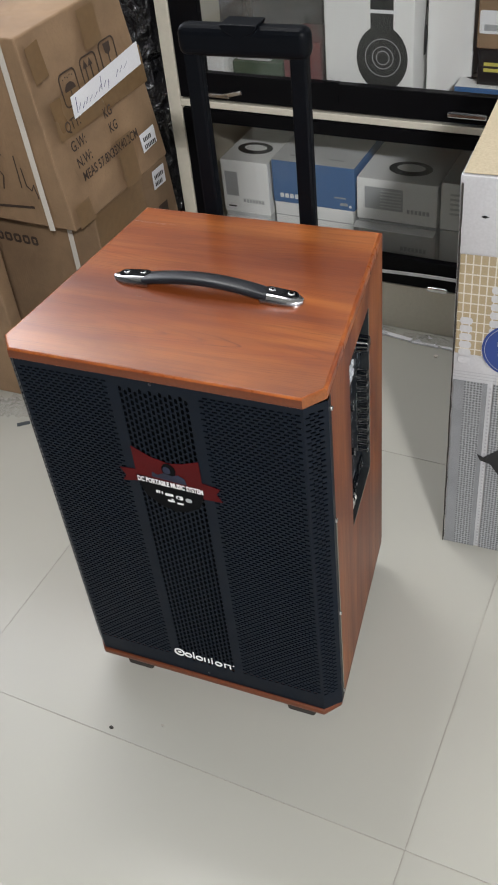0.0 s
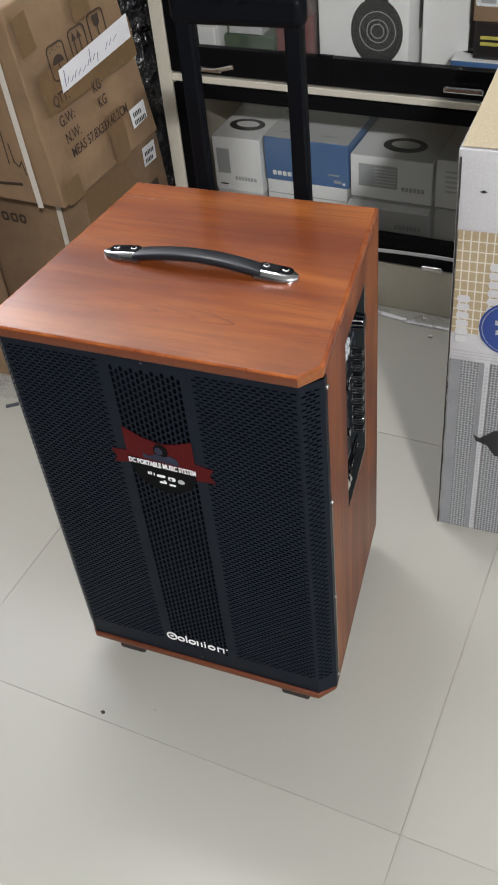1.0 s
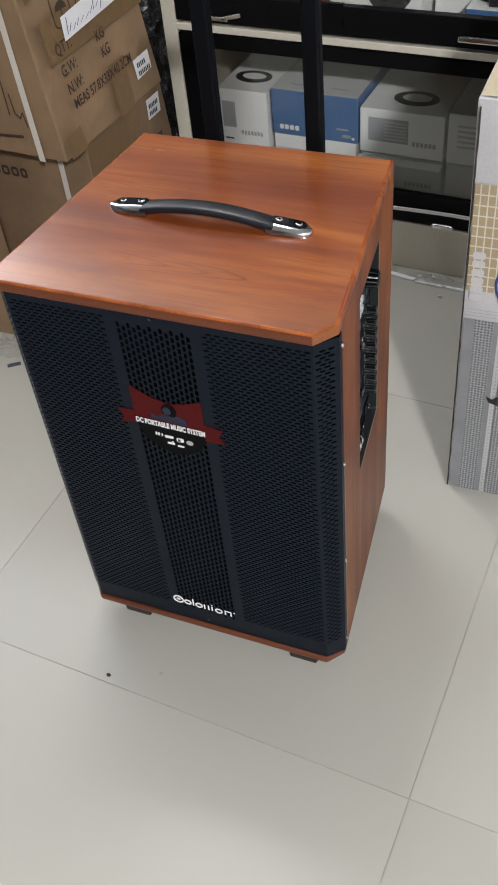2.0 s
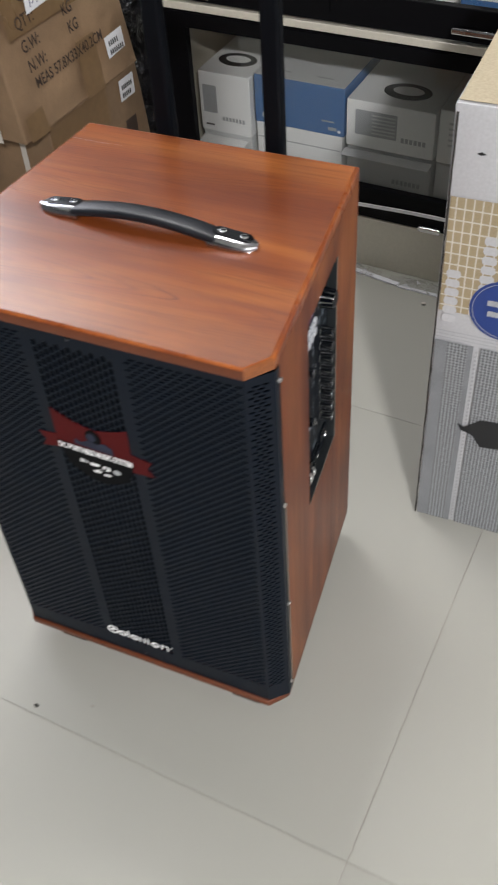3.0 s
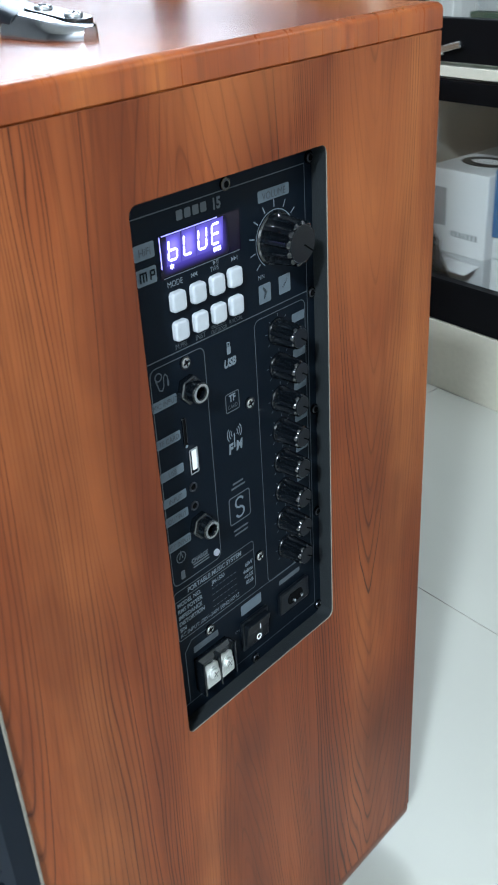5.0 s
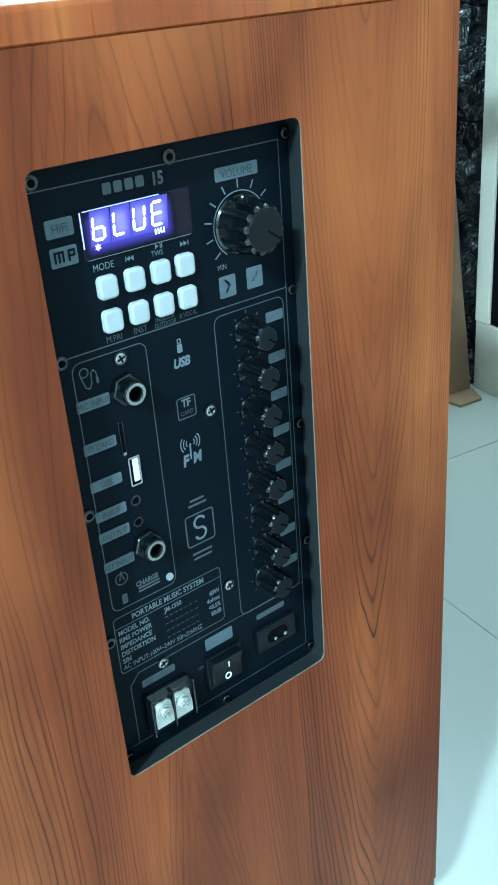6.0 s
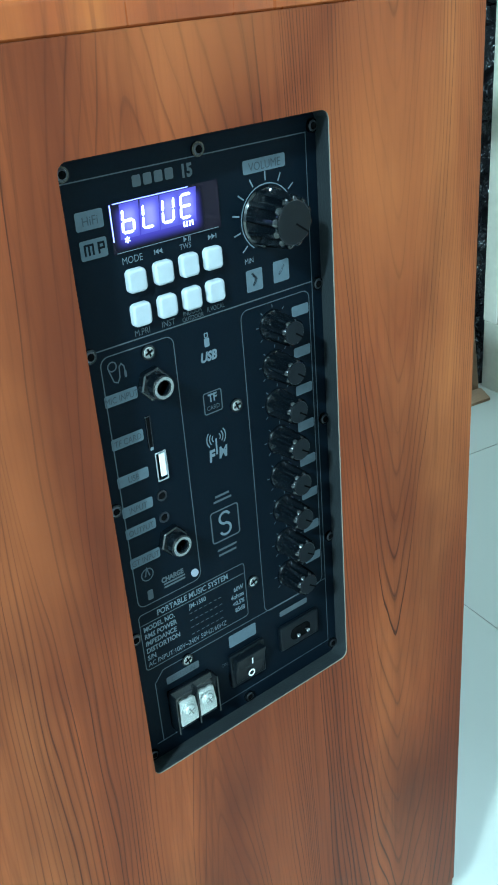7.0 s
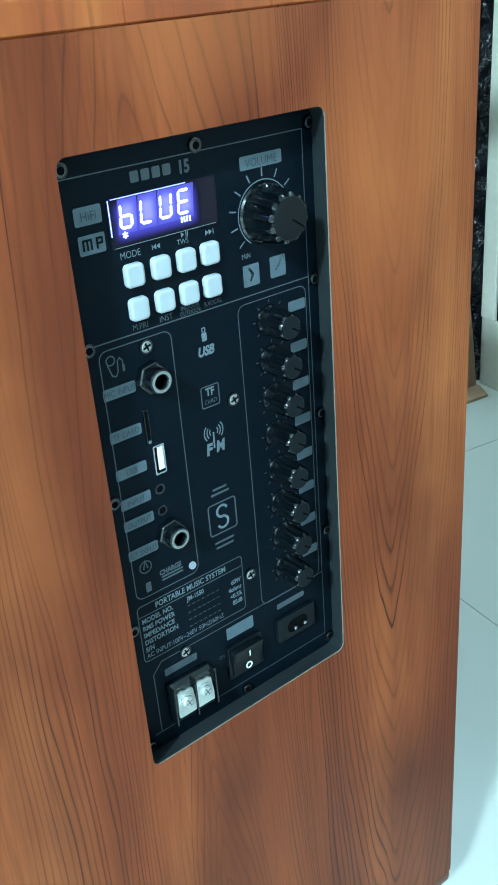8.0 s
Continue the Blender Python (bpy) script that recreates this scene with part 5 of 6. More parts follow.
for xa, xb, tall, low in ((0.026, 0.031, 0.030, 0.0), (0.033, 0.042, 0.012, 0.003), (0.045, 0.056, 0.010, 0.0), (0.059, 0.068, 0.011, 0.002), (0.072, 0.085, 0.010, 0.001), (0.089, 0.103, 0.009, 0.0), (0.108, 0.118, 0.011, 0.003), (0.121, 0.125, 0.026, 0.004), (0.130, 0.140, 0.010, 0.005), (0.144, 0.150, 0.016, -0.004), (0.178, 0.190, 0.012, 0.004), (0.194, 0.206, 0.011, 0.006), (0.211, 0.228, 0.010, 0.007)):
    base = 0.110 + 0.075 * xa + low
    flat_on(SIDE_A, "bar", [(xa, base), (xa + 0.0022, base), (xb + 0.003, base + tall), (xb + 0.0008, base + tall)], pen_blue, high_carton, 0.0032)
# handling marks: framed umbrella, arrows, glass
for x, y in ((0.000, 0.128), (0.076, 0.133), (0.148, 0.140)):
    part("mark", frame_outline(round_rect(x, x + 0.058, y, y + 0.068, 0.012, 4), round_rect(x + 0.003, x + 0.055, y + 0.003, y + 0.065, 0.010, 4), 0.0, 0.0006), carton_ink, high_carton, "", SIDE_A)
half_disc = [(0.029 + 0.018 * math.cos(radians(a)), 0.158 + 0.016 * math.sin(radians(a))) for a in range(0, 181, 15)]
flat_on(SIDE_A, "mark", half_disc, carton_ink, high_carton, 0.0006)
pen(SIDE_A, [(0.029, 0.158), (0.029, 0.138), (0.036, 0.135)], 0.003, carton_ink, high_carton, 0.0006, "mark")
for i in range(5):
    flat_on(SIDE_A, "mark", ring(6, 0.0018, 0.013 + 0.008 * i, 0.183 + 0.003 * (i % 2)), carton_ink, high_carton, 0.0006)
for x in (0.092, 0.110):
    flat_on(SIDE_A, "mark", [(x - 0.008, 0.178), (x + 0.008, 0.178), (x, 0.194)], carton_ink, high_carton, 0.0006)
    flat_on(SIDE_A, "mark", rect(x - 0.002, x + 0.002, 0.142, 0.178), carton_ink, high_carton, 0.0006)
flat_on(SIDE_A, "mark", [(0.165, 0.200), (0.189, 0.200), (0.187, 0.182), (0.179, 0.176), (0.179, 0.156), (0.187, 0.152), (0.167, 0.152), (0.175, 0.156), (0.175, 0.176), (0.167, 0.182)], carton_ink, high_carton, 0.0006)
for what, x, y, size in (("QTY:", -0.022, 0.088, 0.031), ("KG", 0.106, 0.066, 0.030), ("G.W:", -0.022, 0.048, 0.031), ("KG", 0.112, 0.032, 0.030), ("N.W:", -0.018, 0.012, 0.031), ("MEAS 57.8X33X40.2CM", -0.012, -0.019, 0.0285)):
    letters("lettering", what, size, carton_ink, high_carton, SIDE_A @ pose(x, y, 0.001, 0, 0, 1.6), "LEFT", 0.0004, 0.76)
flat_on(SIDE_A, "label", [(0.208, -0.056), (0.267, -0.052), (0.267, -0.012), (0.206, -0.014)], paper_white, high_carton, 0.0016, "small white paper label")
for y, count in ((-0.030, 5), (-0.047, 7)):
    for i in range(count):
        flat_on(SIDE_A, "bar", rect(0.216 + 0.0068 * i, 0.2205 + 0.0068 * i, y - 0.004, y + 0.006), ink_black, high_carton, 0.0024)
flat_on(END_A, "strap", rect(-0.062, -0.048, 0.0, 0.395), strap_white, high_carton, 0.001, "white packing strap")
for pts in ([(-0.150, 0.235), (-0.135, 0.205), (-0.150, 0.180), (-0.130, 0.165)], [(-0.160, 0.150), (-0.140, 0.120), (-0.150, 0.090)], [(-0.100, 0.165), (-0.102, 0.095)], [(-0.090, 0.140), (-0.088, 0.100), (-0.078, 0.090), (-0.070, 0.102), (-0.066, 0.072)], [(-0.155, 0.300), (-0.120, 0.262), (-0.145, 0.240)]):
    pen(END_A, pts, 0.003, carton_ink, high_carton, 0.0012)
flat_on(END_A, "bar", rect(-0.20, -0.085, 0.048, 0.054), carton_ink, high_carton, 0.0004)

# a flattened carton leaning in front of the stack
board = thing("flat_carton", "flattened brown carton standing upright against the stacked cartons", "carton", pose(-0.752, 0.640, 0, 0, 0, 0), "brown cartons")
part("body", carton_mesh(0.55, 0.042, 0.95, 0.0, 15, 0.001, 4, 0.0, 0.0012), kraft, board)
for z in (0.22, 0.30):
    flat_on(pose(0, -0.0032, 0, 90), "bar", rect(-0.30, -0.12, z, z + 0.012), carton_ink, board)

# tall bundle in black film beside the cabinet
bundle = thing("wrapped_bundle", "tall bundle wrapped in crumpled shiny black plastic film", "bundle", pose(-0.655, 1.200, 0))


def bundle_section(s):
    return [(0.098 * (1 + 0.16 * noise.noise((math.cos(a) * 2, math.sin(a) * 2, s * 9))) * math.cos(a), 0.088 * (1 + 0.16 * noise.noise((math.cos(a) * 2.3, math.sin(a) * 2.3, s * 11 + 5))) * math.sin(a)) for a in [2 * math.pi * i / 40 for i in range(40)]]


part("film", sweep([(0.01 * math.sin(i), 0, 1.05 * i / 40) for i in range(41)], bundle_section, up=(0, 1, 0)), wrap_black, bundle, smooth=True)

# ---- display cabinet ----
CAB = pose(0.04, 1.13, 0, 0, 0, -4)
cabinet = thing("display_cabinet", "cream shop cabinet with black-framed glass doors, full of boxed goods", "cabinet", CAB)
L, R, BACK = -0.590, 1.30, 0.42
part("plinth", box(L, R, 0.0, BACK, 0, 0.125, 0.002), laminate, cabinet, "cream plinth, dusty at the floor")
part("upright", box(L, L + 0.033, -0.002, BACK, 0.1255, 1.0, 0.0015), laminate, cabinet, "cream upright edge")
part("upright", box(R - 0.033, R, -0.002, BACK, 0.1255, 1.0, 0.0015), laminate, cabinet)
part("shelf", box(L + 0.0335, R - 0.0335, -0.001, BACK - 0.012, 0.519, 0.534, 0.001), laminate, cabinet, "cream shelf edge")
part("floor_board", box(L + 0.0335, R - 0.0335, 0.012, BACK - 0.012, 0.1255, 0.150), laminate, cabinet)
part("top_board", box(L, R, -0.01, BACK, 1.0005, 1.025, 0.002), laminate, cabinet)
part("back", box(L + 0.0335, R - 0.0335, BACK - 0.0115, BACK, 0.1255, 1.0), inside_dark, cabinet, "dark back lining")


def glazed_door(x0, x1, y, z0, z1, stile, low, high):
    outer, inner = rect(x0, x1, z0, z1), rect(x0 + stile, x1 - stile, z0 + low, z1 - high)
    bm = frame_outline(outer, inner, 0.0, 0.018)
    bmesh.ops.transform(bm, matrix=pose(0, y + 0.018, 0, 90), verts=bm.verts)
    made = part("door", rounded(bm, 0.0012, 1), frame_black, cabinet, "black-framed glass door")
    pane = part("pane", box(x0 + stile - 0.002, x1 - stile + 0.002, y + 0.008, y + 0.012, z0 + low - 0.002, z1 - high + 0.002), pane_glass, made, "dusty clear glass")
    pane.visible_shadow = False
    return made


lower = glazed_door(-0.555, 0.62, 0.0005, 0.127, 0.513, 0.066, 0.073, 0.030)
glazed_door(0.60, 1.262, 0.022, 0.127, 0.513, 0.05, 0.073, 0.030)
upper = glazed_door(-0.5555, 0.60, 0.0005, 0.540, 0.996, 0.072, 0.060, 0.04)
glazed_door(0.61, 1.262, 0.0005, 0.540, 0.996, 0.05, 0.060, 0.04)
pull = part("handle", box(-0.483, -0.420, -0.016, -0.006, 0.551, 0.561, 0.002), steel_bright, upper, "bright steel handle", smooth=True)
part("latch", box(-0.020, 0.030, -0.006, 0.004, -0.005, 0.005, 0.002), steel_bright, pull, "", pose(-0.416, -0.010, 0.561, 0, -14), True)
pull = part("handle", box(0.084, 0.167, -0.014, -0.004, 0.556, 0.568, 0.003), steel_bright, upper, "bright steel handle", smooth=True)
part("stop", box(-0.192, -0.158, -0.004, 0.006, 0.600, 0.606, 0.001), frame_black, upper)
part("lock_slit", box(-0.1605, -0.1585, -0.0012, 0.0, 0.560, 0.578), dark_inside, upper)
strip = sweep([(-0.10 + 0.42 * i / 14, -0.0035, 0.157 + 0.008 * math.sin(math.pi * i / 14)) for i in range(15)], [(-0.0012, -0.004), (0.0012, -0.004), (0.0012, 0.004), (-0.0012, 0.004)])
part("label_strip", strip, paper_white, lower, "white strip along the bottom rail")
part("handle", box(0.055, 0.105, -0.014, -0.001, 0.129, 0.141, 0.003), steel_bright, lower, "bright steel handle", smooth=True)


# ---- goods in the cabinet ----
def goods_box(label, x0, x1, y0, y1, z0, z1, material, top=None, group="boxed goods"):
    """A printed box standing in the cabinet; its base centre is its origin."""
    cx, cy = (x0 + x1) / 2, (y0 + y1) / 2
    w, d, h = (x1 - x0) / 2, (y1 - y0) / 2, z1 - z0
    made = thing("product_box", label, "box", CAB @ pose(cx, cy, z0), group)
    part("body", box(-w, w, -d, d, 0, h, 0.0025), material, made, smooth=True)
    if top:
        part("lid", box(-w + 0.001, w - 0.001, -d + 0.001, d - 0.001, h + 0.0004, h + 0.0012), top, made)
    return made, pose(0, -d - 0.0006, 0, 90), h


def over_ear(parent, m, r, material):
    """A flat print of an over-ear headset."""
    part("print", frame_outline(ring(28, r * 1.45, 0, 0, r), ring(28, r * 0.95, 0, 0.1 * r, r * 0.55), 0, 0.0006), material, parent, "dark printed headset", m)


F0 = 0.062
low, m, h = goods_box("plain white box under a larger white box in the cabinet", -0.505, -0.380, F0 + 0.004, 0.30, 0.1502, 0.2220, box_grey)
made, m, h = goods_box("white headset box with grey print and a dark printed ring", -0.507, -0.378, F0, 0.30, 0.2225, 0.3630, box_white)
flat_on(m, "bar", rect(-0.055, -0.020, 0.045, 0.110), ink_grey, made)
for i in range(7):
    flat_on(m, "bar", rect(-0.008 + 0.0085 * i, -0.002 + 0.0085 * i, 0.030, 0.040), ink_grey, made)
flat_on(m, "bar", rect(-0.052, -0.030, 0.014, 0.018), ink_black, made)
part("flap", box(-0.060, 0.055, -0.155, -0.118, 0.004, 0.0055), box_white, made, "white flap standing out", pose(0, 0, 0, 8))
over_ear(made, pose(0.0, -0.045, h + 0.0006), 0.032, ink_black)
made, m, h = goods_box("white box under a blue headset box in the cabinet", -0.364, -0.156, F0 + 0.002, 0.30, 0.1502, 0.2670, box_white)
part("seam", box(-0.10, 0.10, -0.1195, -0.1188, 0.082, 0.084), ink_grey, made)
made, m, h = goods_box("blue headset box with a grey-white lid and pale print", -0.366, -0.151, F0, 0.30, 0.2675, 0.3770, box_blue, box_grey)
for i in range(4):
    flat_on(m, "bar", round_rect(-0.088 + 0.013 * i, -0.078 + 0.013 * i, 0.014, 0.026, 0.002, 2), box_white, made)
flat_on(m, "bar", rect(0.055, 0.085, 0.030, 0.034), ink_grey, made)
flat_on(m, "bar", rect(0.070, 0.090, 0.012, 0.020), ink_grey, made)
flat_on(m, "dot", ring(10, 0.004, 0.096, 0.012), paper_white, made)
for i in range(2):
    flat_on(pose(-0.05 + 0.10 * i, -0.09, h + 0.0016), "bar", rect(-0.02, 0.02, 0, 0.006), ink_grey, made)
made, m, h = goods_box("grey box under a white headset box in the cabinet", -0.144, 0.049, F0 + 0.004, 0.30, 0.1502, 0.2500, box_grey)
for i in range(7):
    flat_on(m, "bar", rect(0.010 + 0.0095 * i, 0.017 + 0.0095 * i, 0.030, 0.041), ink_grey, made)
made, m, h = goods_box("white headset box with a grey printed table and a dark ring", -0.146, 0.051, F0, 0.30, 0.2545, 0.3600, box_white)
flat_on(m, "print", rect(-0.078, 0.016, 0.030, 0.086), ink_grey, made)
for i in range(6):
    flat_on(m, "bar", rect(-0.040, 0.012, 0.036 + 0.008 * i, 0.0395 + 0.008 * i), box_grey, made, 0.0006)
for i in range(6):
    flat_on(m, "bar", rect(0.026 + 0.0095 * i, 0.033 + 0.0095 * i, 0.028, 0.039), ink_grey, made)
over_ear(made, pose(0.012, -0.050, h + 0.0006), 0.036, ink_black)
part("flap", box(-0.100, 0.098, -0.145, -0.118, 0.001, 0.0025), box_white, made, "white flap standing out", pose(0, 0, 0, 5))
made, m, h = goods_box("grey box beside the headset boxes in the cabinet", 0.058, 0.250, F0 + 0.004, 0.30, 0.1502, 0.2500, box_grey)
made, m, h = goods_box("white headset box with faint grey print", 0.058, 0.252, F0, 0.30, 0.2545, 0.3720, box_white)
for i in range(5):
    flat_on(m, "bar", rect(-0.075, -0.010, 0.040 + 0.012 * i, 0.045 + 0.012 * i), box_grey, made)
# upper compartment
Z = 0.5342
made, m, h = goods_box("tall white headset box with a large black headset picture", -0.212, -0.013, 0.060, 0.205, Z, 0.800, box_white)
flat_on(m, "print", ring(28, 0.057, 0.030, 0.104, 0.068), ink_black, made, 0.0, "black printed ear cup")
flat_on(m, "print", rect(0.005, 0.055, 0.160, 0.245), ink_black, made, 0.0002)
for r in (0.040, 0.024, 0.015):
    part("print", frame_outline(ring(24, r, 0.032, 0.106), ring(24, r - 0.0016, 0.032, 0.106), 0.0004, 0.0008), ink_grey, made, "", m)
flat_on(m, "print", rect(0.003, 0.064, 0.196, 0.203), paper_white, made, 0.0006)
SIDE_P = pose(0.0998, 0, 0, 90, 0, 90)
flat_on(SIDE_P, "print", [(-0.006, 0.090), (0.012, 0.090), (0.022, 0.130), (0.022, 0.200), (0.006, 0.200), (-0.006, 0.140)], ink_black, made, 0.0004, "black printed headset side")
flat_on(SIDE_P, "print", [(0.006, 0.150), (0.012, 0.150), (0.014, 0.185), (0.008, 0.185)], box_white, made, 0.0008)
made, m, h = goods_box("tall white box behind the headset box", 0.000, 0.098, 0.110, 0.30, Z, 0.820, box_white)
made, m, h = goods_box("flat blue and white box lying in the cabinet", 0.076, 0.300, 0.060, 0.26, Z, 0.592, box_blue, box_white)
over_ear(made, pose(-0.075, -0.04, h + 0.002), 0.02, ink_black)
made, m, h = goods_box("small black box with yellow print", 0.118, 0.300, 0.075, 0.24, 0.5935, 0.665, box_black)
for y in (0.040, 0.028):
    flat_on(m, "bar", rect(-0.078, -0.030, y, y + 0.007), ink_yellow, made)
made, m, h = goods_box("brown box with a white label", 0.112, 0.300, 0.080, 0.24, 0.6655, 0.800, kraft)
flat_on(m, "label", round_rect(-0.090, 0.02, 0.030, 0.075, 0.004, 2), paper_white, made)
flat_on(m, "bar", rect(-0.080, -0.05, 0.036, 0.048), ink_grey, made, 0.0006)
made, m, h = goods_box("small white box at the foot of the upper shelf", -0.513, -0.462, 0.055, 0.12, Z, 0.622, box_white)
made, m, h = goods_box("dark green printed box under clear film", -0.455, -0.330, 0.085, 0.20, Z, 0.600, green_board)
made, m, h = goods_box("grey pouch on the shelf under clear film", -0.445, -0.360, 0.090, 0.20, 0.6005, 0.640, box_grey)
made, m, h = goods_box("dark red case under clear film", -0.325, -0.235, 0.085, 0.20, Z, 0.652, red_case)
made, m, h = goods_box("tall black case under clear film", -0.455, -0.235, 0.215, 0.33, Z, 0.900, box_black)
film = thing("plastic_bag", "loose clear plastic bag over boxed goods", "bag", CAB @ pose(-0.345, 0.14, Z))
bm = box(-0.125, 0.120, -0.066, 0.072, 0.0, 0.30)
bmesh.ops.subdivide_edges(bm, edges=bm.edges, cuts=9, use_grid_fill=True)
for v in bm.verts:
    v.co += noise.noise_vector(v.co * 22) * 0.006
    v.co.z = max(v.co.z, 0.0006)
bag = part("film", bm, clear_film, film, smooth=True)
bag.visible_shadow = False

# ---- large white carton beside the speaker ----
W_AT = pose(0.2867, 0.4675, 0, 0, 0, 0)
tall_box = thing("speaker_carton", "tall white printed carton with a taped top, standing on the floor", "carton", W_AT)
WW, WD, WH = 0.46, 0.40, 0.757
bm = box(0, WW, 0, WD, 0, WH)
bmesh.ops.subdivide_edges(bm, edges=bm.edges, cuts=7, use_grid_fill=True)
for v in bm.verts:
    v.co += noise.noise_vector(v.co * 5 + Vector((3, 1, 2))) * 0.0022
    v.co.z = max(v.co.z, 0.0)
    v.co.x -= 0.012 * v.co.z
sharp = [e for e in bm.edges if len(e.link_faces) == 2 and e.calc_face_angle(0) > 1.0]
bmesh.ops.bevel(bm, geom=sharp, offset=0.003, segments=2, profile=0.5, affect="EDGES")
part("body", bm, carton_white, tall_box, "white printed board with scuffed edges", smooth=True)
FW = Matrix(((1, -0.012, 0, 0), (0, 0, -1, -0.0032), (0, 1, 0, 0), (0, 0, 0, 1)))
TW = pose(0, 0, WH + 0.0028)
part("tape", box(-0.006, WW - 0.010, 0.003, WD - 0.004, 0, 0.0006), tape_clear, tall_box, "yellowed tape over the top flaps", TW)
flat_on(FW, "scuff", [(0.028, 0.697), (0.034, 0.700), (0.040, 0.697), (0.034, 0.695)], ink_black, tall_box)
# gold field ruled with cream lines and cream pills
field = flat_on(FW, "print", rect(0.002, WW - 0.01, 0.452, 0.634), ink_gold, tall_box, 0.0, "gold-brown printed field with cream grid")
bm = bmesh.new()
for i in range(39):
    x = 0.0095 + 0.0114 * i
    bm.faces.new([bm.verts.new((px, py, 0.0004)) for px, py in rect(x, x + 0.0020, 0.452, 0.634)])
part("grid_print", bm, ink_cream, tall_box, "cream upright ruling", FW)
bm = bmesh.new()
for i in range(10):
    y = 0.6165 - 0.0172 * i
    bm.faces.new([bm.verts.new((px, py, 0.0005)) for px, py in rect(0.002, WW - 0.011, y, y + 0.0022)])
part("grid_print", bm, ink_cream, tall_box, "cream level ruling", FW)
for col, count in ((0, 6), (1, 10), (2, 8), (3, 5), (4, 9), (5, 11), (6, 7), (7, 4), (8, 8), (9, 10)):
    for i in range(count):
        x, y = 0.0075 + 0.0450 * col, 0.434 + 0.0152 * i
        flat_on(FW, "pill", round_rect(x, x + 0.0195, y, y + 0.0130, 0.0042, 2), carton_white, tall_box, 0.0009)
for i in range(3):
    flat_on(FW, "rule", rect(0.001, WW - 0.003, 0.416 - 0.006 * i, 0.4175 - 0.006 * i), ink_grey, tall_box, 0.0004)
flat_on(FW, "print", rect(0.002, 0.020, 0.004, 0.398), ink_dull, tall_box, 0.0002, "dull grey printed band")
flat_on(FW, "print", rect(0.020, 0.050, 0.004, 0.398), ink_mesh, tall_box, 0.0002, "grey printed mesh")
flat_on(FW, "print", rect(0.050, 0.058, 0.004, 0.398), ink_dull, tall_box, 0.0002)
# dark ragged strip along the front edge
uneven = [(-0.0015 + 0.0006 * noise.noise((i * 0.8, 4.4, 1.0)), 0.004 + 0.0186 * i) for i in range(41)]
flat_on(FW, "edge_strip", uneven + [(x + 0.0026 + 0.0018 * noise.noise((y * 60, 8.1, 2.0)), y) for x, y in uneven[::-1]], dust_dark, tall_box, 0.0010, "dark ragged strip along the board edge")
flat_on(FW, "print", rect(0.068, WW - 0.004, 0.004, 0.398), ink_mesh, tall_box, 0.0002)
for i in range(48):
    flat_on(FW, "dash", rect(0.0615, 0.0645, 0.010 + 0.008 * i, 0.014 + 0.008 * i), ink_grey, tall_box, 0.0004)
flat_on(FW, "seal", ring(36, 0.050, 0.094, 0.470), ink_navy, tall_box, 0.0014, "round navy printed seal")
part("seal_ring", frame_outline(ring(36, 0.046, 0.094, 0.470), ring(36, 0.0452, 0.094, 0.470), 0.0018, 0.002), ink_grey, tall_box, "", FW)
for x, y, w in ((0.068, 0.476, 0.030), (0.104, 0.476, 0.026), (0.070, 0.458, 0.024), (0.100, 0.458, 0.028)):
    flat_on(FW, "bar", rect(x, x + w, y, y + 0.009), ink_grey, tall_box, 0.0020)
flat_on(FW, "print", [(0.062, 0.236), (0.050, 0.242), (0.056, 0.228), (0.075, 0.222), (0.090, 0.200), (0.130, 0.205), (0.130, 0.262), (0.085, 0.258)], ink_black, tall_box, 0.0012, "dark printed shape")

# ---- scraps on the floor ----
def scrap(name, label, outline, thick, m, material, category="scrap"):
    made = thing(name, label, category, m)
    bm = prism(outline, 0, thick)
    for v in bm.verts:
        v.co.z += 0.0004
    part("sheet", bm, material, made)
    return made


scrap("dirt_fleck", "small dark crumb lying on the tiles", ring(7, 0.004, 0, 0, 0.0028), 0.002, pose(-0.1438, -0.1038, 0), dust_dark, "dirt")
scrap("dirt_fleck", "small grey crumb lying on the tiles", ring(7, 0.0032, 0, 0, 0.002), 0.0015, pose(-0.0625, -0.0728, 0), grout, "dirt")
scrap("board_strip", "thin dark grey strip lying on the tiles", [(-0.015, -0.004), (0.015, -0.004), (0.015, 0.004), (-0.015, 0.004)], 0.004, pose(-0.72, 0.544, 0, 0, 0, 35), print_dim)
scrap("board_strip", "white strip lying at the foot of the cabinet", [(-0.07, -0.006), (0.07, -0.006), (0.07, 0.006), (-0.07, 0.006)], 0.004, pose(0.0, 1.098, 0, 0, 0, -12), paper_white)
scrap("board_strip", "white strip lying at the foot of the cabinet", [(-0.06, -0.004), (0.06, -0.004), (0.06, 0.004), (-0.06, 0.004)], 0.003, pose(0.13, 1.075, 0, 0, 0, -4), paper_white)
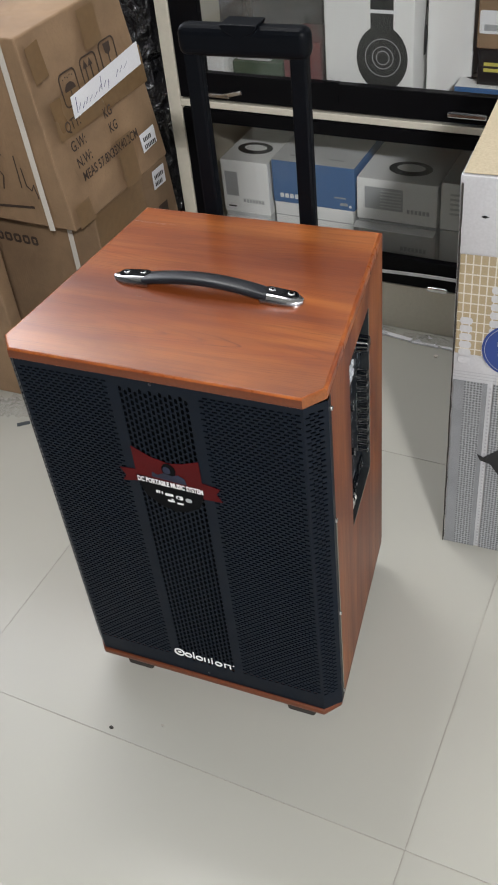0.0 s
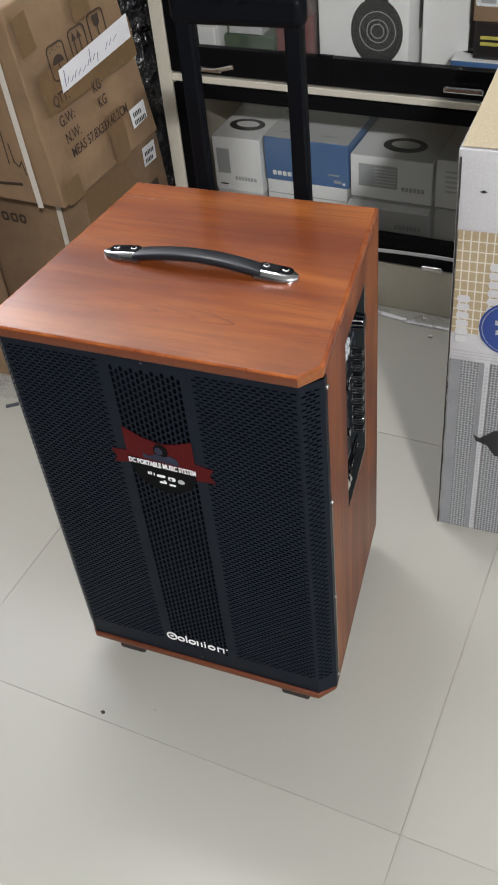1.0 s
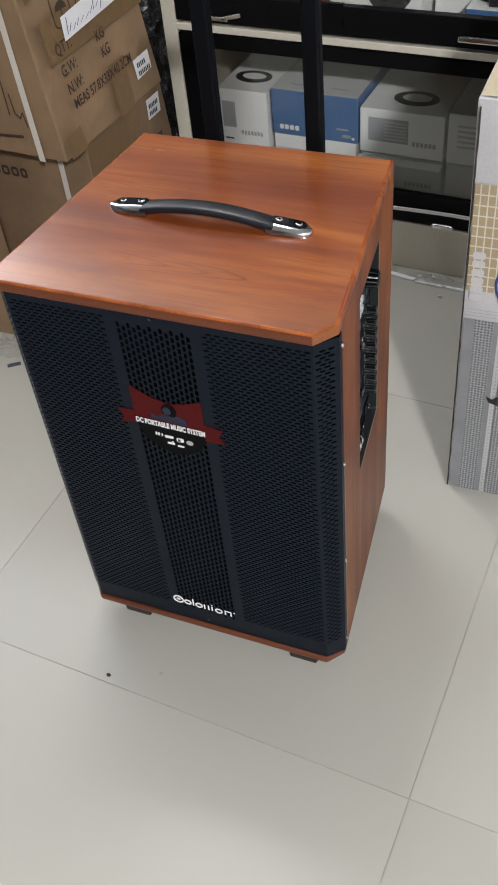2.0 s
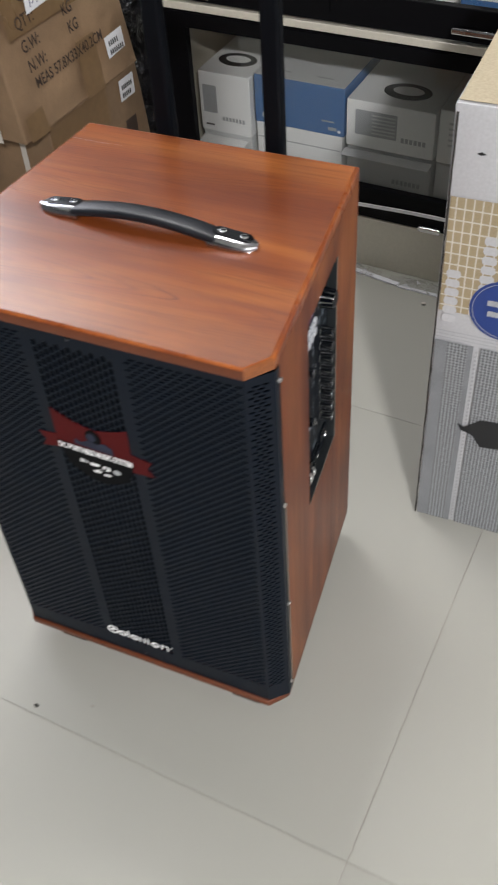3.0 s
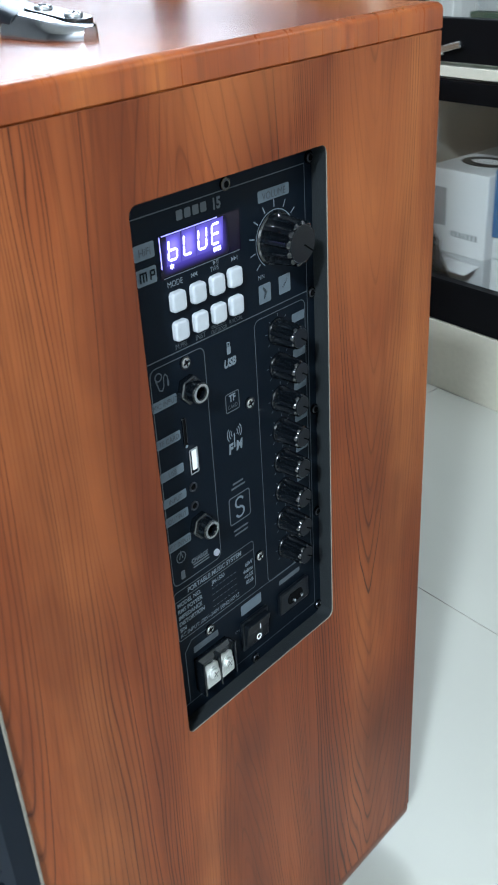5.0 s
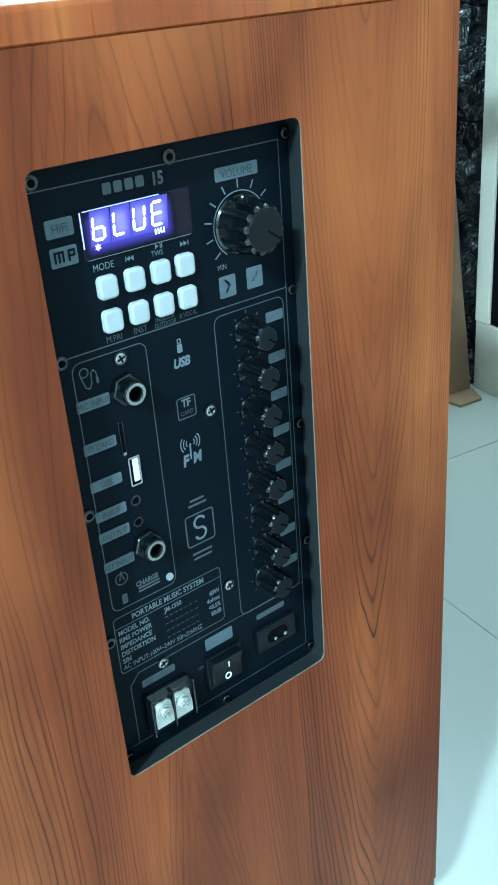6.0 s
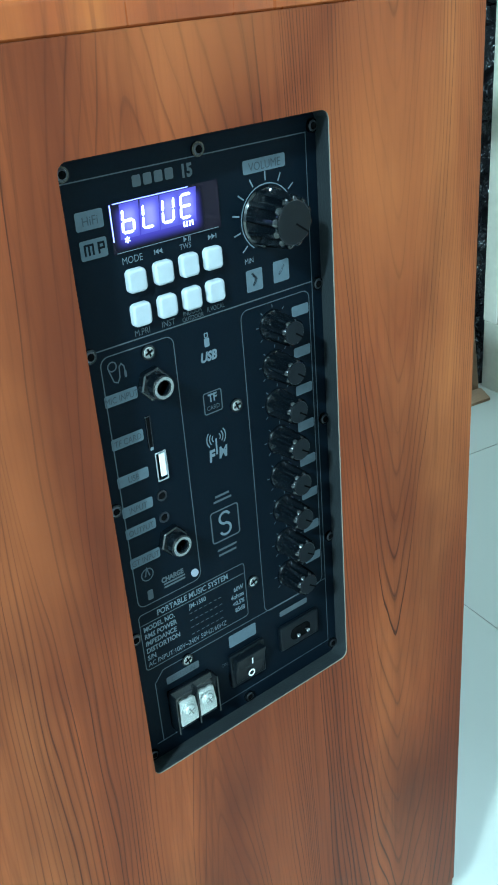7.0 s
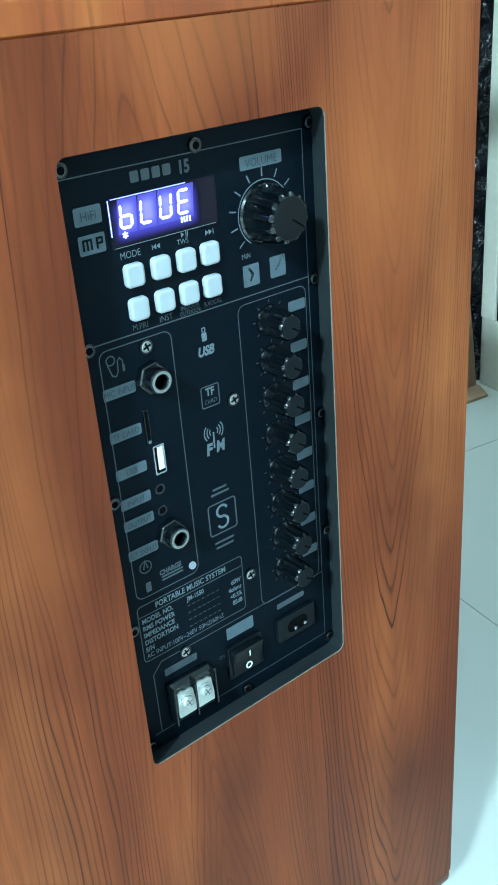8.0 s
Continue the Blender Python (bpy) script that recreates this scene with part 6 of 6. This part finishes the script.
scrap("board_flap", "torn brown carton flap lying on the tiles", [(-0.060, -0.030), (0.040, -0.036), (0.052, 0.010), (0.020, 0.034), (-0.055, 0.028)], 0.005, pose(-0.545, 1.118, 0, 0, 0, 12), kraft)
scrap("dirt_fleck", "small pale crumb lying on the tiles", ring(7, 0.005, 0, 0, 0.004), 0.004, pose(0.14, 1.035, 0), strap_white, "dirt")


def film_scrap(x, y, w, d, tall, turn, seed):
    made = thing("plastic_scrap", "crumpled clear plastic film lying on the tiles", "plastic scrap", pose(x, y, 0, 0, 0, turn))
    bm = bmesh.new()
    n, k_ = 14, 8
    grid = [[bm.verts.new((w * (i / n - 0.5), d * (j / k_ - 0.5), 0.001 + tall * abs(noise.noise((i * 0.55 + seed, j * 0.7, seed))) * math.sin(math.pi * i / n))) for j in range(k_ + 1)] for i in range(n + 1)]
    for i in range(n):
        for j in range(k_):
            bm.faces.new((grid[i][j], grid[i + 1][j], grid[i + 1][j + 1], grid[i][j + 1]))
    sheet = part("film", bm, clear_film, made)
    sheet.visible_shadow = False


film_scrap(0.11, 1.088, 0.14, 0.04, 0.03, -6, 1.5)
film_scrap(-0.03, 1.105, 0.10, 0.035, 0.04, -3, 7.2)
film_scrap(-0.78, 0.585, 0.10, 0.07, 0.05, 20, 3.3)

# ---- tiled floor ----
PITCH, GAP = 0.812, 0.0018
floor = structure("floor", box(X0, X1, Y0, Y1, -0.06, -0.0012), grout, "ivory vitrified floor tiles with thin grey joints", "floor")
h = (PITCH - GAP) / 2
tile_mesh = bpy.data.meshes.new("tile")
bm = box(-h, h, -h, h, -0.010, 0.0)
bm.to_mesh(tile_mesh)
bm.free()
tile_mesh.materials.append(tile)
GRID = pose(0.369, -0.147, 0, 0, 0, -3.4)
for i in range(-5, 5):
    for j in range(-5, 6):
        m = GRID @ pose((i + 0.5) * PITCH, (j + 0.5) * PITCH, 0)
        if X0 - 0.5 < m.translation.x < X1 + 0.5 and Y0 - 0.5 < m.translation.y < Y1 + 0.5:
            piece = new("tile", tile_mesh)
            piece.parent = floor
            piece.matrix_basis = m
